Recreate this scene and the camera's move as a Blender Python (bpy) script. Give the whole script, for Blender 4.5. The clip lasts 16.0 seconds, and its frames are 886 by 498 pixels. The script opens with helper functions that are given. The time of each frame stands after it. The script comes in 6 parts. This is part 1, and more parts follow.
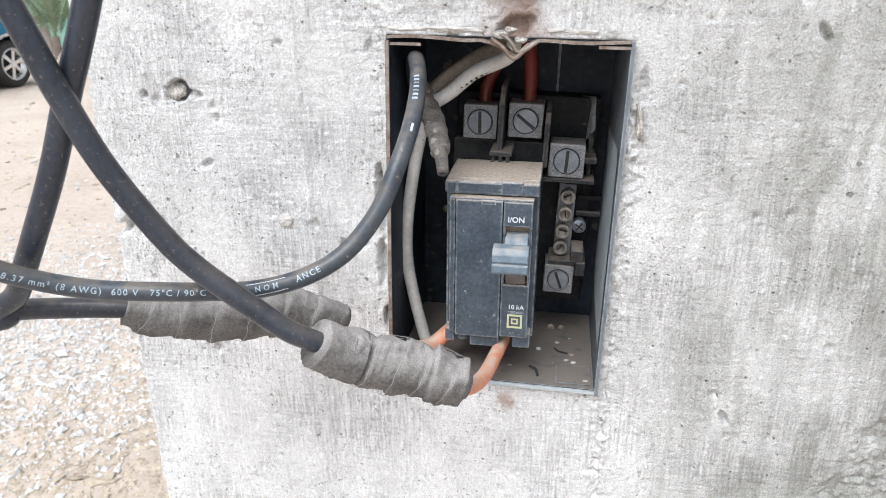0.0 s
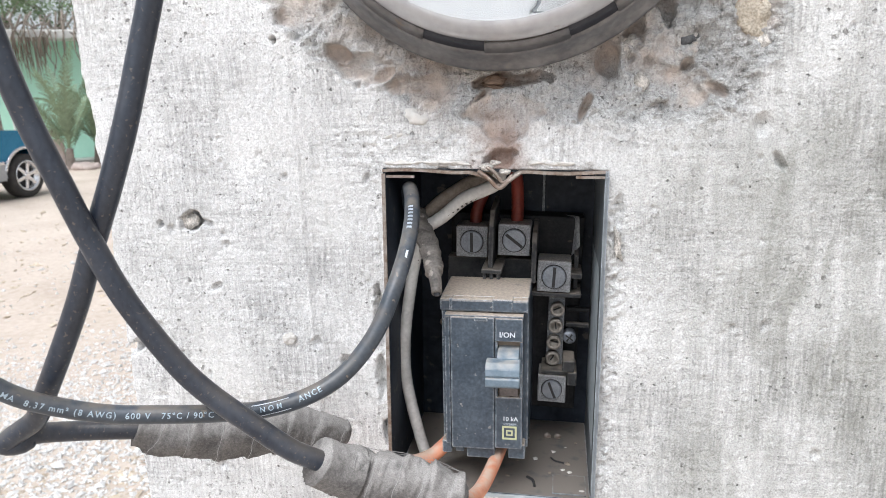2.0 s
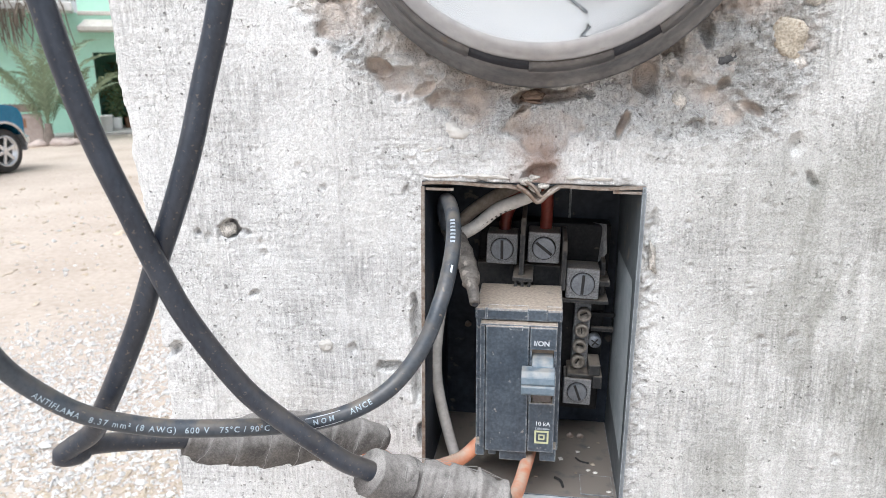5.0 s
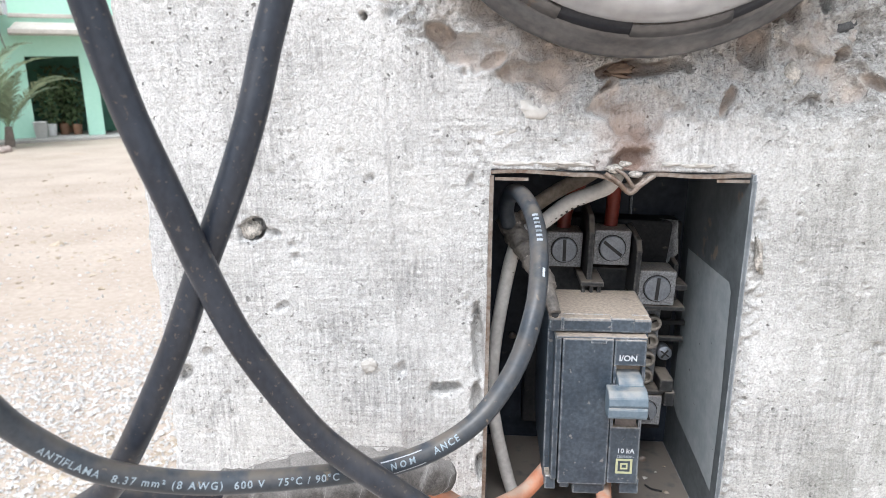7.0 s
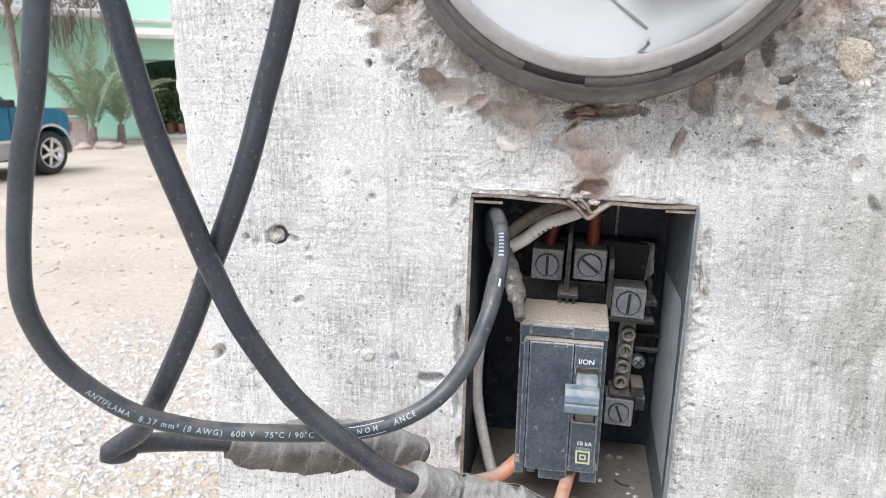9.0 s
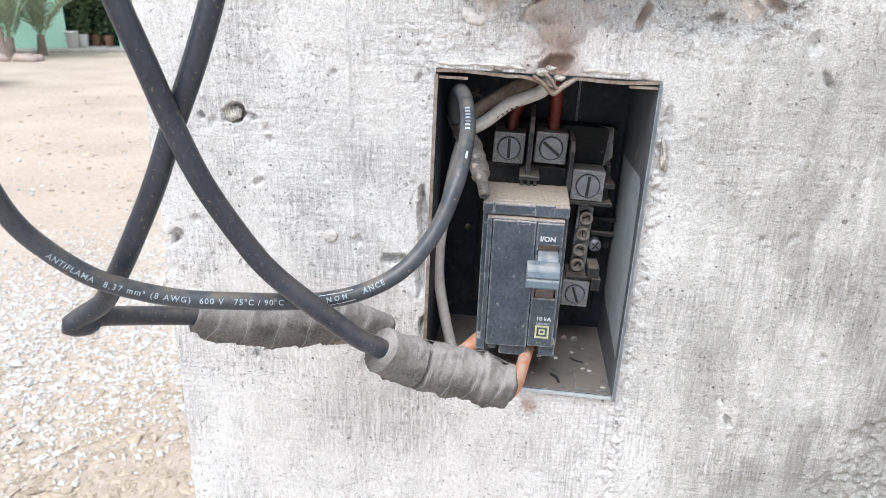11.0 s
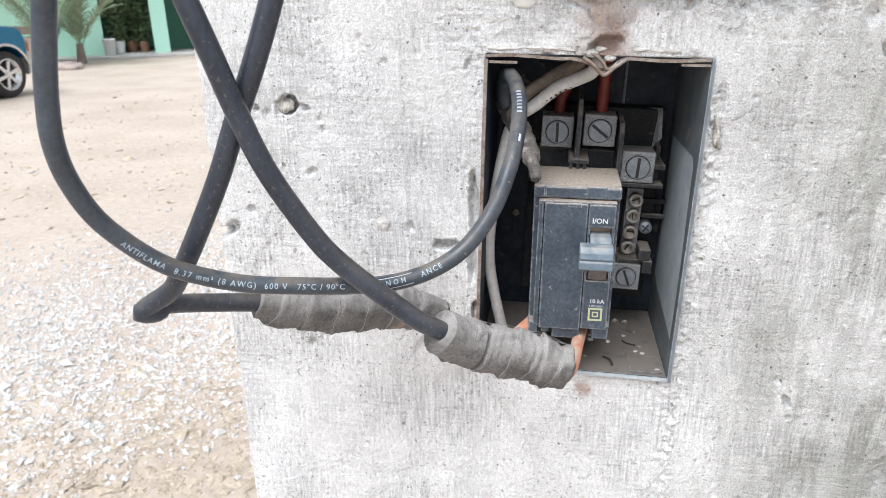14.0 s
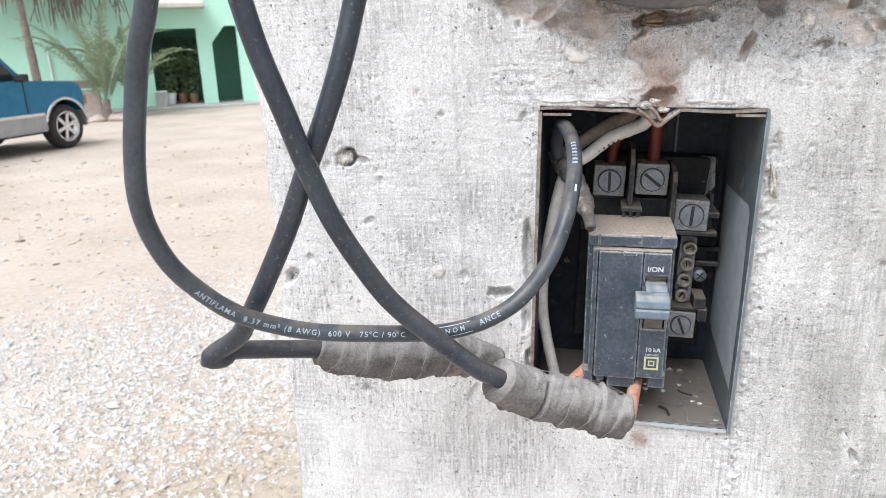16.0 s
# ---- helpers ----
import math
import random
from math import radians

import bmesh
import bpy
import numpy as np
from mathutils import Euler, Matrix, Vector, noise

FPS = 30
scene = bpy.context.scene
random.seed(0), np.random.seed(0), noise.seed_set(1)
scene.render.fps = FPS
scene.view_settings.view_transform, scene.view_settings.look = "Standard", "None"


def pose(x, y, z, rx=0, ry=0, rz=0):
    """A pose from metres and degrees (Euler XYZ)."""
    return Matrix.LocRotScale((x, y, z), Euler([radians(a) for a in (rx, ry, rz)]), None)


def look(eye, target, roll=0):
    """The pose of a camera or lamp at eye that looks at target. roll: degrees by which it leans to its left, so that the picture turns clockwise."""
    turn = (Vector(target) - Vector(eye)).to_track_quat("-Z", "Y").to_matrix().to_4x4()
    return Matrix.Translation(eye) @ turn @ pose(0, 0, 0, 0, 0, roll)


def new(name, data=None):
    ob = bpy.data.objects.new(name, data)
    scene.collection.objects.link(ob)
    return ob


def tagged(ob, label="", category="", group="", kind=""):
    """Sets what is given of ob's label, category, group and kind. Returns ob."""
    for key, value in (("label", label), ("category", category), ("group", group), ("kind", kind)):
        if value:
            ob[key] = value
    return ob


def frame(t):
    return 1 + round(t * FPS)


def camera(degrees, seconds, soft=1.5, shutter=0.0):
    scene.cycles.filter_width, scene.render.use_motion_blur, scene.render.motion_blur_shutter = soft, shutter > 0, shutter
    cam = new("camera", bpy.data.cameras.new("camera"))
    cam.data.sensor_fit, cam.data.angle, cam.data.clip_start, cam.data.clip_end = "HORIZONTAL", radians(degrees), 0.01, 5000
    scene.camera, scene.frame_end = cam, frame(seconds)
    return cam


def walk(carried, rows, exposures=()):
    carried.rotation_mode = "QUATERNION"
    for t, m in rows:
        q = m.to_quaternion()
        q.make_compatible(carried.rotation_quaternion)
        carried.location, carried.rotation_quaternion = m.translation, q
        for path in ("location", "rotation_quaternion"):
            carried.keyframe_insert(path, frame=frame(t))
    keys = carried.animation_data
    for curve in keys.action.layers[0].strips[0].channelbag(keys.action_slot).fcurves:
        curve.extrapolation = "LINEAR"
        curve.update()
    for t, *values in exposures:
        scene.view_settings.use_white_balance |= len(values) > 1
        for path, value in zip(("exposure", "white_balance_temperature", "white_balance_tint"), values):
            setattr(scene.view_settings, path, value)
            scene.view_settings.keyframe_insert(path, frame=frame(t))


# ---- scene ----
cam = camera(65.6, 16.0, soft=0.8)
cam.data.dof.use_dof, cam.data.dof.focus_distance, cam.data.dof.aperture_fstop = True, 0.27, 34.0
PATH = [
    (0, (0.017, -0.248, 1.465), (-0.301, 1.594, 0.755), -0.8),
    (0.5, (0.02, -0.247, 1.46), (-0.265, 1.586, 0.713), -0.6),
    (1, (0.021, -0.248, 1.459), (-0.261, 1.586, 0.715), -0.5),
    (1.5, (0.02, -0.257, 1.468), (-0.283, 1.634, 0.89), -1.0),
    (2, (0.023, -0.261, 1.477), (-0.312, 1.662, 1.04), -2.0),
    (2.5, (0.021, -0.267, 1.48), (-0.329, 1.659, 1.073), -1.5),
    (3, (0.02, -0.276, 1.491), (-0.337, 1.654, 1.107), -1.2),
    (3.5, (0.019, -0.274, 1.491), (-0.405, 1.632, 1.057), -1.7),
    (3.7, (0.02, -0.272, 1.492), (-0.447, 1.617, 1.031), -2.0),
    (5.8, (-0.019, -0.258, 1.49), (-0.213, 1.668, 0.988), -1.3),
    (6, (-0.026, -0.252, 1.489), (-0.236, 1.676, 1.001), -2.1),
    (6.5, (-0.048, -0.233, 1.486), (-0.189, 1.704, 1.007), -2.8),
    (7, (-0.045, -0.231, 1.48), (-0.185, 1.704, 0.997), -1.1),
    (7.5, (-0.018, -0.254, 1.486), (-0.253, 1.678, 1.026), -0.6),
    (8, (-0.01, -0.264, 1.481), (-0.351, 1.642, 0.983), -0.4),
    (8.5, (-0.005, -0.264, 1.485), (-0.373, 1.648, 1.024), -0.7),
    (9, (-0.004, -0.267, 1.491), (-0.38, 1.643, 1.031), 0.0),
    (9.5, (-0.001, -0.275, 1.481), (-0.328, 1.624, 0.947), 0.1),
    (9.7, (-0.002, -0.282, 1.475), (-0.301, 1.606, 0.888), 0.3),
    (11.8, (-0.02, -0.262, 1.474), (-0.218, 1.608, 0.794), 1.3),
    (12, (-0.023, -0.26, 1.475), (-0.227, 1.614, 0.805), 1.2),
    (12.5, (-0.026, -0.268, 1.488), (-0.322, 1.645, 0.984), -0.5),
    (13, (-0.022, -0.275, 1.49), (-0.344, 1.631, 0.977), -1.1),
    (13.5, (-0.02, -0.282, 1.479), (-0.329, 1.595, 0.861), -1.0),
    (14, (-0.018, -0.278, 1.471), (-0.32, 1.575, 0.782), -1.0),
    (14.5, (-0.019, -0.279, 1.473), (-0.325, 1.596, 0.849), -0.6),
    (15, (-0.017, -0.277, 1.477), (-0.348, 1.604, 0.884), -0.9),
    (15.5, (-0.021, -0.282, 1.48), (-0.416, 1.598, 0.924), -1.1),
    (16, (-0.024, -0.283, 1.474), (-0.441, 1.59, 0.911), -2.0),
]
walk(cam, [(t, look(eye, target, roll)) for t, eye, target, roll in PATH], [(0.0, 0.63, 6110, 10), (16.0, 0.63, 6110, 10)])

# ---- world and sun: a bright overcast day ----
world = bpy.data.worlds.new("overcast_sky")
scene.world = world
world.use_nodes = True
wn, wl = world.node_tree.nodes, world.node_tree.links
sky = wn.new("ShaderNodeTexSky")
sky.sky_type, sky.sun_disc = "NISHITA", False
sky.sun_elevation, sky.sun_rotation = radians(58), radians(200)
sky.air_density, sky.dust_density, sky.ozone_density = 1.0, 4.0, 1.0
grey = wn.new("ShaderNodeHueSaturation")
grey.inputs["Saturation"].default_value = 0.18
wl.new(sky.outputs[0], grey.inputs["Color"])
wl.new(grey.outputs[0], wn["Background"].inputs["Color"])
wn["Background"].inputs["Strength"].default_value = 0.15
sun = new("sun", bpy.data.lights.new("sun", "SUN"))
sun.data.energy, sun.data.angle, sun.data.color = 1.5, radians(40), (1.0, 0.985, 0.965)
sun.matrix_world = look((-1.0, -3.0, 5.0), (0, 0, 0))


# ---- materials ----
def rgb(c):
    return (*c, 1.0)


def material(name, a, b, scale=20.0, rough=0.7, bump=0.15, fine=8.0, metal=0.0, stretch=(1, 1, 1), spots=None, dist=0.001, detail=6.0, dust=None, spec=0.5, vary=0.0, edge=None, speck=None):
    """Two tones mixed by coarse and fine noise, with relief. spots: (colour, threshold, scale). dust: (colour, amount) on faces that look up.
    edge: (colour, width) rubbed along the edges. speck: (strength, scale) of fine grain."""
    m = bpy.data.materials.new(name)
    m.use_nodes = True
    n, l = m.node_tree.nodes, m.node_tree.links
    p = n["Principled BSDF"]
    p.inputs["Roughness"].default_value, p.inputs["Metallic"].default_value = rough, metal
    p.inputs["Specular IOR Level"].default_value = spec
    co = n.new("ShaderNodeTexCoord")
    mp = n.new("ShaderNodeMapping")
    mp.inputs["Scale"].default_value = stretch
    l.new(co.outputs["Object"], mp.inputs["Vector"])
    t1, t2 = n.new("ShaderNodeTexNoise"), n.new("ShaderNodeTexNoise")
    for t, s in ((t1, scale), (t2, scale * fine)):
        t.inputs["Scale"].default_value, t.inputs["Detail"].default_value = s, detail
        l.new(mp.outputs[0], t.inputs["Vector"])
    add = n.new("ShaderNodeMix")
    add.inputs[0].default_value = 0.45
    l.new(t1.outputs["Fac"], add.inputs[2])
    l.new(t2.outputs["Fac"], add.inputs[3])
    ramp = n.new("ShaderNodeValToRGB")
    ramp.color_ramp.elements[0].position, ramp.color_ramp.elements[1].position = 0.36, 0.64
    ramp.color_ramp.elements[0].color, ramp.color_ramp.elements[1].color = rgb(a), rgb(b)
    l.new(add.outputs[0], ramp.inputs[0])
    out = ramp.outputs[0]

    def mix(fac, colour, below):
        x = n.new("ShaderNodeMix")
        x.data_type = "RGBA"
        l.new(fac, x.inputs[0])
        l.new(below, x.inputs[6])
        x.inputs[7].default_value = rgb(colour)
        return x.outputs[2]

    def step(value, lo, hi):
        r = n.new("ShaderNodeMapRange")
        r.inputs[1].default_value, r.inputs[2].default_value = lo, hi
        l.new(value, r.inputs[0])
        return r.outputs[0]

    if spots:
        t3 = n.new("ShaderNodeTexNoise")
        t3.inputs["Scale"].default_value, t3.inputs["Detail"].default_value = spots[2], 5
        l.new(co.outputs["Object"], t3.inputs["Vector"])
        out = mix(step(t3.outputs["Fac"], spots[1], spots[1] + 0.05), spots[0], out)
    if dust:
        g, sep = n.new("ShaderNodeNewGeometry"), n.new("ShaderNodeSeparateXYZ")
        l.new(g.outputs["Normal"], sep.inputs[0])
        up = step(sep.outputs["Z"], 0.1, 0.9)
        t4 = n.new("ShaderNodeTexNoise")
        t4.inputs["Scale"].default_value, t4.inputs["Detail"].default_value = 160, 4
        l.new(co.outputs["Object"], t4.inputs["Vector"])
        k = n.new("ShaderNodeMath")
        k.operation = "MULTIPLY"
        l.new(up, k.inputs[0])
        l.new(step(t4.outputs["Fac"], 0.55 - 0.5 * dust[1], 0.75 - 0.4 * dust[1]), k.inputs[1])
        out = mix(k.outputs[0], dust[0], out)
    if edge:
        bv, gn, dt = n.new("ShaderNodeBevel"), n.new("ShaderNodeNewGeometry"), n.new("ShaderNodeVectorMath")
        bv.samples, bv.inputs["Radius"].default_value, dt.operation = 4, edge[1], "DOT_PRODUCT"
        l.new(bv.outputs[0], dt.inputs[0])
        l.new(gn.outputs["Normal"], dt.inputs[1])
        t5 = n.new("ShaderNodeTexNoise")
        t5.inputs["Scale"].default_value, t5.inputs["Detail"].default_value = 300, 5
        l.new(co.outputs["Object"], t5.inputs["Vector"])
        k = n.new("ShaderNodeMath")
        k.operation = "MULTIPLY"
        l.new(step(dt.outputs["Value"], 0.992, 0.93), k.inputs[0])
        l.new(step(t5.outputs["Fac"], 0.36, 0.60), k.inputs[1])
        out = mix(k.outputs[0], edge[0], out)
    if speck:
        t6, gr, mu = n.new("ShaderNodeTexNoise"), n.new("ShaderNodeMapRange"), n.new("ShaderNodeMix")
        t6.inputs["Scale"].default_value, t6.inputs["Detail"].default_value = speck[1], 3
        l.new(co.outputs["Object"], t6.inputs["Vector"])
        gr.inputs[1].default_value, gr.inputs[2].default_value, gr.inputs[3].default_value, gr.inputs[4].default_value = 0.35, 0.65, 1 - speck[0], 1 + speck[0]
        l.new(t6.outputs["Fac"], gr.inputs[0])
        mu.data_type, mu.blend_type = "RGBA", "MULTIPLY"
        mu.inputs[0].default_value = 1.0
        l.new(out, mu.inputs[6])
        l.new(gr.outputs[0], mu.inputs[7])
        out = mu.outputs[2]
    if vary:
        oi, hs, mr = n.new("ShaderNodeObjectInfo"), n.new("ShaderNodeHueSaturation"), n.new("ShaderNodeMapRange")
        isl = n.new("ShaderNodeNewGeometry")
        sm = n.new("ShaderNodeMath")
        l.new(oi.outputs["Random"], sm.inputs[0])
        l.new(isl.outputs["Random Per Island"], sm.inputs[1])
        mr.inputs[2].default_value = 2.0
        mr.inputs[3].default_value, mr.inputs[4].default_value = 1 - vary, 1 + vary
        l.new(sm.outputs[0], mr.inputs[0])
        l.new(mr.outputs[0], hs.inputs["Value"])
        l.new(out, hs.inputs["Color"])
        out = hs.outputs[0]
    l.new(out, p.inputs["Base Color"])
    if bump:
        bp = n.new("ShaderNodeBump")
        bp.inputs["Strength"].default_value, bp.inputs["Distance"].default_value = bump, dist
        l.new(add.outputs[0], bp.inputs["Height"])
        l.new(bp.outputs[0], p.inputs["Normal"])
    return m


def concrete_material():
    """Cast concrete with upright board streaks, sandy grain, brown dirt in the broken hollows and a rust run above the box."""
    m = material("cast_concrete", (0.56, 0.558, 0.55), (0.75, 0.748, 0.74), scale=42, rough=0.92, bump=0.5, fine=16, stretch=(1, 1, 0.4), dist=0.0012, detail=8, spec=0.25)
    n, l = m.node_tree.nodes, m.node_tree.links
    p = n["Principled BSDF"]
    out = p.inputs["Base Color"].links[0].from_socket
    co = n.new("ShaderNodeTexCoord")
    sep = n.new("ShaderNodeSeparateXYZ")
    l.new(co.outputs["Object"], sep.inputs[0])

    def noise_at(scale, detail=4):
        t = n.new("ShaderNodeTexNoise")
        t.inputs["Scale"].default_value, t.inputs["Detail"].default_value = scale, detail
        l.new(co.outputs["Object"], t.inputs["Vector"])
        return t.outputs["Fac"]

    def calc(op, a, b):
        k = n.new("ShaderNodeMath")
        k.operation = op
        for i, v in enumerate((a, b)):
            if isinstance(v, (int, float)):
                k.inputs[i].default_value = v
            else:
                l.new(v, k.inputs[i])
        return k.outputs[0]

    def step(value, lo, hi):
        r = n.new("ShaderNodeMapRange")
        r.inputs[1].default_value, r.inputs[2].default_value = lo, hi
        l.new(value, r.inputs[0])
        return r.outputs[0]

    def mix(fac, colour, below):
        x = n.new("ShaderNodeMix")
        x.data_type = "RGBA"
        l.new(fac, x.inputs[0])
        l.new(below, x.inputs[6])
        x.inputs[7].default_value = rgb(colour)
        return x.outputs[2]

    # smoother, greyer weathering on the side away from the cables
    trowel, tm = n.new("ShaderNodeTexNoise"), n.new("ShaderNodeMapping")
    tm.inputs["Rotation"].default_value, tm.inputs["Scale"].default_value = (0, radians(-24), 0), (120, 120, 26)
    trowel.inputs["Scale"].default_value, trowel.inputs["Detail"].default_value, trowel.inputs["Distortion"].default_value = 1.0, 6, 0.8
    l.new(co.outputs["Object"], tm.inputs["Vector"])
    l.new(tm.outputs[0], trowel.inputs["Vector"])
    low = calc("ADD", calc("MULTIPLY", step(sep.outputs["Z"], 1.50, 1.43), 0.45), 0.65)
    grey_side = calc("MULTIPLY", step(sep.outputs["X"], 0.03, 0.09), calc("ADD", calc("MULTIPLY", step(noise_at(17, 5), 0.40, 0.60), 0.42), calc("MULTIPLY", step(trowel.outputs["Fac"], 0.40, 0.62), 0.36)))
    out = mix(calc("MULTIPLY", calc("ADD", grey_side, calc("MULTIPLY", step(sep.outputs["X"], 0.035, 0.07), 0.24)), low), (0.33, 0.332, 0.308), out)
    # sandy grain, fine upright drag marks, and open pores
    def shade(value, lo, hi, dark, light, below):
        g, r = n.new("ShaderNodeMix"), n.new("ShaderNodeMapRange")
        g.data_type, g.blend_type = "RGBA", "MULTIPLY"
        g.inputs[0].default_value = 1.0
        r.inputs[1].default_value, r.inputs[2].default_value, r.inputs[3].default_value, r.inputs[4].default_value = lo, hi, dark, light
        l.new(value, r.inputs[0])
        l.new(below, g.inputs[6])
        l.new(r.outputs[0], g.inputs[7])
        return g.outputs[2]

    out = shade(noise_at(1500, 5), 0.34, 0.58, 0.78, 1.05, out)
    drag, mp = n.new("ShaderNodeTexNoise"), n.new("ShaderNodeMapping")
    mp.inputs["Scale"].default_value = (900, 900, 70)
    drag.inputs["Scale"].default_value, drag.inputs["Detail"].default_value = 1.0, 4
    l.new(co.outputs["Object"], mp.inputs["Vector"])
    l.new(mp.outputs[0], drag.inputs["Vector"])
    worn = n.new("ShaderNodeMix")
    worn.data_type = "RGBA"
    l.new(step(noise_at(26, 4), 0.44, 0.60), worn.inputs[0])
    l.new(out, worn.inputs[6])
    l.new(shade(drag.outputs["Fac"], 0.36, 0.62, 0.70, 1.02, out), worn.inputs[7])
    out = worn.outputs[2]
    # level rows of the form board's grain, crossing the drag marks
    weave, wm = n.new("ShaderNodeTexNoise"), n.new("ShaderNodeMapping")
    wm.inputs["Scale"].default_value = (75, 75, 760)
    weave.inputs["Scale"].default_value, weave.inputs["Detail"].default_value = 1.0, 4
    l.new(co.outputs["Object"], wm.inputs["Vector"])
    l.new(wm.outputs[0], weave.inputs["Vector"])
    rows = n.new("ShaderNodeMix")
    rows.data_type = "RGBA"
    l.new(step(noise_at(15, 3), 0.42, 0.60), rows.inputs[0])
    l.new(out, rows.inputs[6])
    l.new(shade(weave.outputs["Fac"], 0.36, 0.60, 0.81, 1.02, out), rows.inputs[7])
    out = rows.outputs[2]
    # loose clusters of small dark chips
    out = mix(calc("MULTIPLY", calc("MULTIPLY", step(noise_at(520, 4), 0.60, 0.66), step(noise_at(34, 3), 0.42, 0.58)), 0.7), (0.20, 0.195, 0.19), out)
    cell = n.new("ShaderNodeTexVoronoi")
    cell.inputs["Scale"].default_value = 420
    l.new(co.outputs["Object"], cell.inputs["Vector"])
    cs = n.new("ShaderNodeSeparateColor")
    l.new(cell.outputs["Color"], cs.inputs[0])
    pore = calc("MULTIPLY", step(calc("ADD", cell.outputs["Distance"], calc("MULTIPLY", noise_at(1500, 2), 0.5)), 0.50, 0.36), step(cs.outputs[0], 0.93, 0.97))
    out = mix(calc("MULTIPLY", pore, 0.75), (0.11, 0.105, 0.10), out)
    # fewer, larger ragged air holes, some joined in rows
    hole = n.new("ShaderNodeTexVoronoi")
    hole.inputs["Scale"].default_value = 210
    l.new(co.outputs["Object"], hole.inputs["Vector"])
    hs = n.new("ShaderNodeSeparateColor")
    l.new(hole.outputs["Color"], hs.inputs[0])
    gap = calc("MULTIPLY", step(calc("ADD", hole.outputs["Distance"], calc("MULTIPLY", noise_at(900, 4), 0.55)), 0.47, 0.40), calc("MULTIPLY", step(hs.outputs[1], 0.86, 0.92), step(noise_at(19, 3), 0.53, 0.62)))
    out = mix(calc("MULTIPLY", gap, 0.65), (0.12, 0.113, 0.105), out)
    # hairline chipping where the skin of the cast has lifted
    hair = calc("MULTIPLY", step(calc("ABSOLUTE", calc("SUBTRACT", noise_at(230, 7), 0.5), 0), 0.010, 0.002), calc("MULTIPLY", step(noise_at(38, 4), 0.50, 0.62), step(noise_at(330, 3), 0.44, 0.56)))
    out = mix(calc("MULTIPLY", hair, 0.28), (0.17, 0.16, 0.15), out)
    # pale lime bloom in broad patches
    out = mix(calc("MULTIPLY", calc("MULTIPLY", step(noise_at(21, 6), 0.52, 0.64), step(sep.outputs["X"], 0.03, -0.02)), 0.22), (0.74, 0.73, 0.70), out)
    # a damp brown stain under the corner of the box, and a rusty spot on its lower edge
    sx, sz = calc("SUBTRACT", sep.outputs["X"], 0.000), calc("SUBTRACT", sep.outputs["Z"], 1.3025)
    spot = calc("SQRT", calc("ADD", calc("MULTIPLY", sx, sx), calc("MULTIPLY", sz, sz)), 0)
    out = mix(calc("MULTIPLY", step(calc("ADD", spot, calc("MULTIPLY", calc("SUBTRACT", noise_at(300), 0.5), 0.008)), 0.0055, 0.001), 0.65), (0.26, 0.15, 0.10), out)
    # earth caught in the hollows of the broken part
    def attribute(key):
        t = n.new("ShaderNodeAttribute")
        t.attribute_name = key
        return t.outputs["Fac"]

    earth, loose = attribute("earth"), attribute("grit")
    out = mix(calc("MULTIPLY", calc("MULTIPLY", step(noise_at(900, 4), 0.56, 0.64), loose), 0.22), (0.20, 0.185, 0.17), out)
    soil = n.new("ShaderNodeValToRGB")
    soil.color_ramp.elements[0].position, soil.color_ramp.elements[1].position = 0.36, 0.62
    soil.color_ramp.elements[0].color, soil.color_ramp.elements[1].color = rgb((0.34, 0.262, 0.212)), rgb((0.66, 0.57, 0.50))
    l.new(noise_at(130, 6), soil.inputs[0])
    caked = n.new("ShaderNodeMix")
    caked.data_type = "RGBA"
    l.new(step(calc("ADD", earth, calc("MULTIPLY", calc("SUBTRACT", noise_at(260, 5), 0.5), 0.7)), 0.10, 1.0), caked.inputs[0])
    l.new(out, caked.inputs[6])
    l.new(soil.outputs[0], caked.inputs[7])
    out = caked.outputs[2]
    # rust run over the middle of the box
    dx = calc("ABSOLUTE", calc("SUBTRACT", sep.outputs["X"], 0.001), 0)
    near = step(calc("ADD", dx, calc("MULTIPLY", calc("SUBTRACT", noise_at(120), 0.5), 0.02)), 0.013, 0.003)
    band = calc("MULTIPLY", step(sep.outputs["Z"], 1.446, 1.4485), step(sep.outputs["Z"], 1.475, 1.455))
    out = mix(calc("MULTIPLY", calc("MULTIPLY", near, band), 0.75), (0.22, 0.115, 0.07), out)
    l.new(out, p.inputs["Base Color"])
    # fine sand, drag marks and pores in relief; coarse broken grit in the hollow
    fine, grit = n.new("ShaderNodeBump"), n.new("ShaderNodeBump")
    fine.inputs["Strength"].default_value, fine.inputs["Distance"].default_value = 0.9, 0.0008
    sand = calc("ADD", calc("MULTIPLY", noise_at(1150, 5), 0.8), calc("ADD", calc("MULTIPLY", drag.outputs["Fac"], 0.5), calc("MULTIPLY", weave.outputs["Fac"], 0.12)))
    l.new(calc("SUBTRACT", sand, calc("ADD", calc("ADD", pore, calc("MULTIPLY", hair, 0.6)), calc("MULTIPLY", gap, 1.2))), fine.inputs["Height"])
    l.new(p.inputs["Normal"].links[0].from_socket, fine.inputs["Normal"])
    grit.inputs["Strength"].default_value, grit.inputs["Distance"].default_value = 1.0, 0.0022
    l.new(calc("MULTIPLY", calc("ADD", noise_at(420, 7), calc("MULTIPLY", noise_at(1300, 3), 0.6)), calc("MULTIPLY", loose, calc("SUBTRACT", 1.0, calc("MULTIPLY", earth, 0.6)))), grit.inputs["Height"])
    l.new(fine.outputs[0], grit.inputs["Normal"])
    l.new(grit.outputs[0], p.inputs["Normal"])
    return m


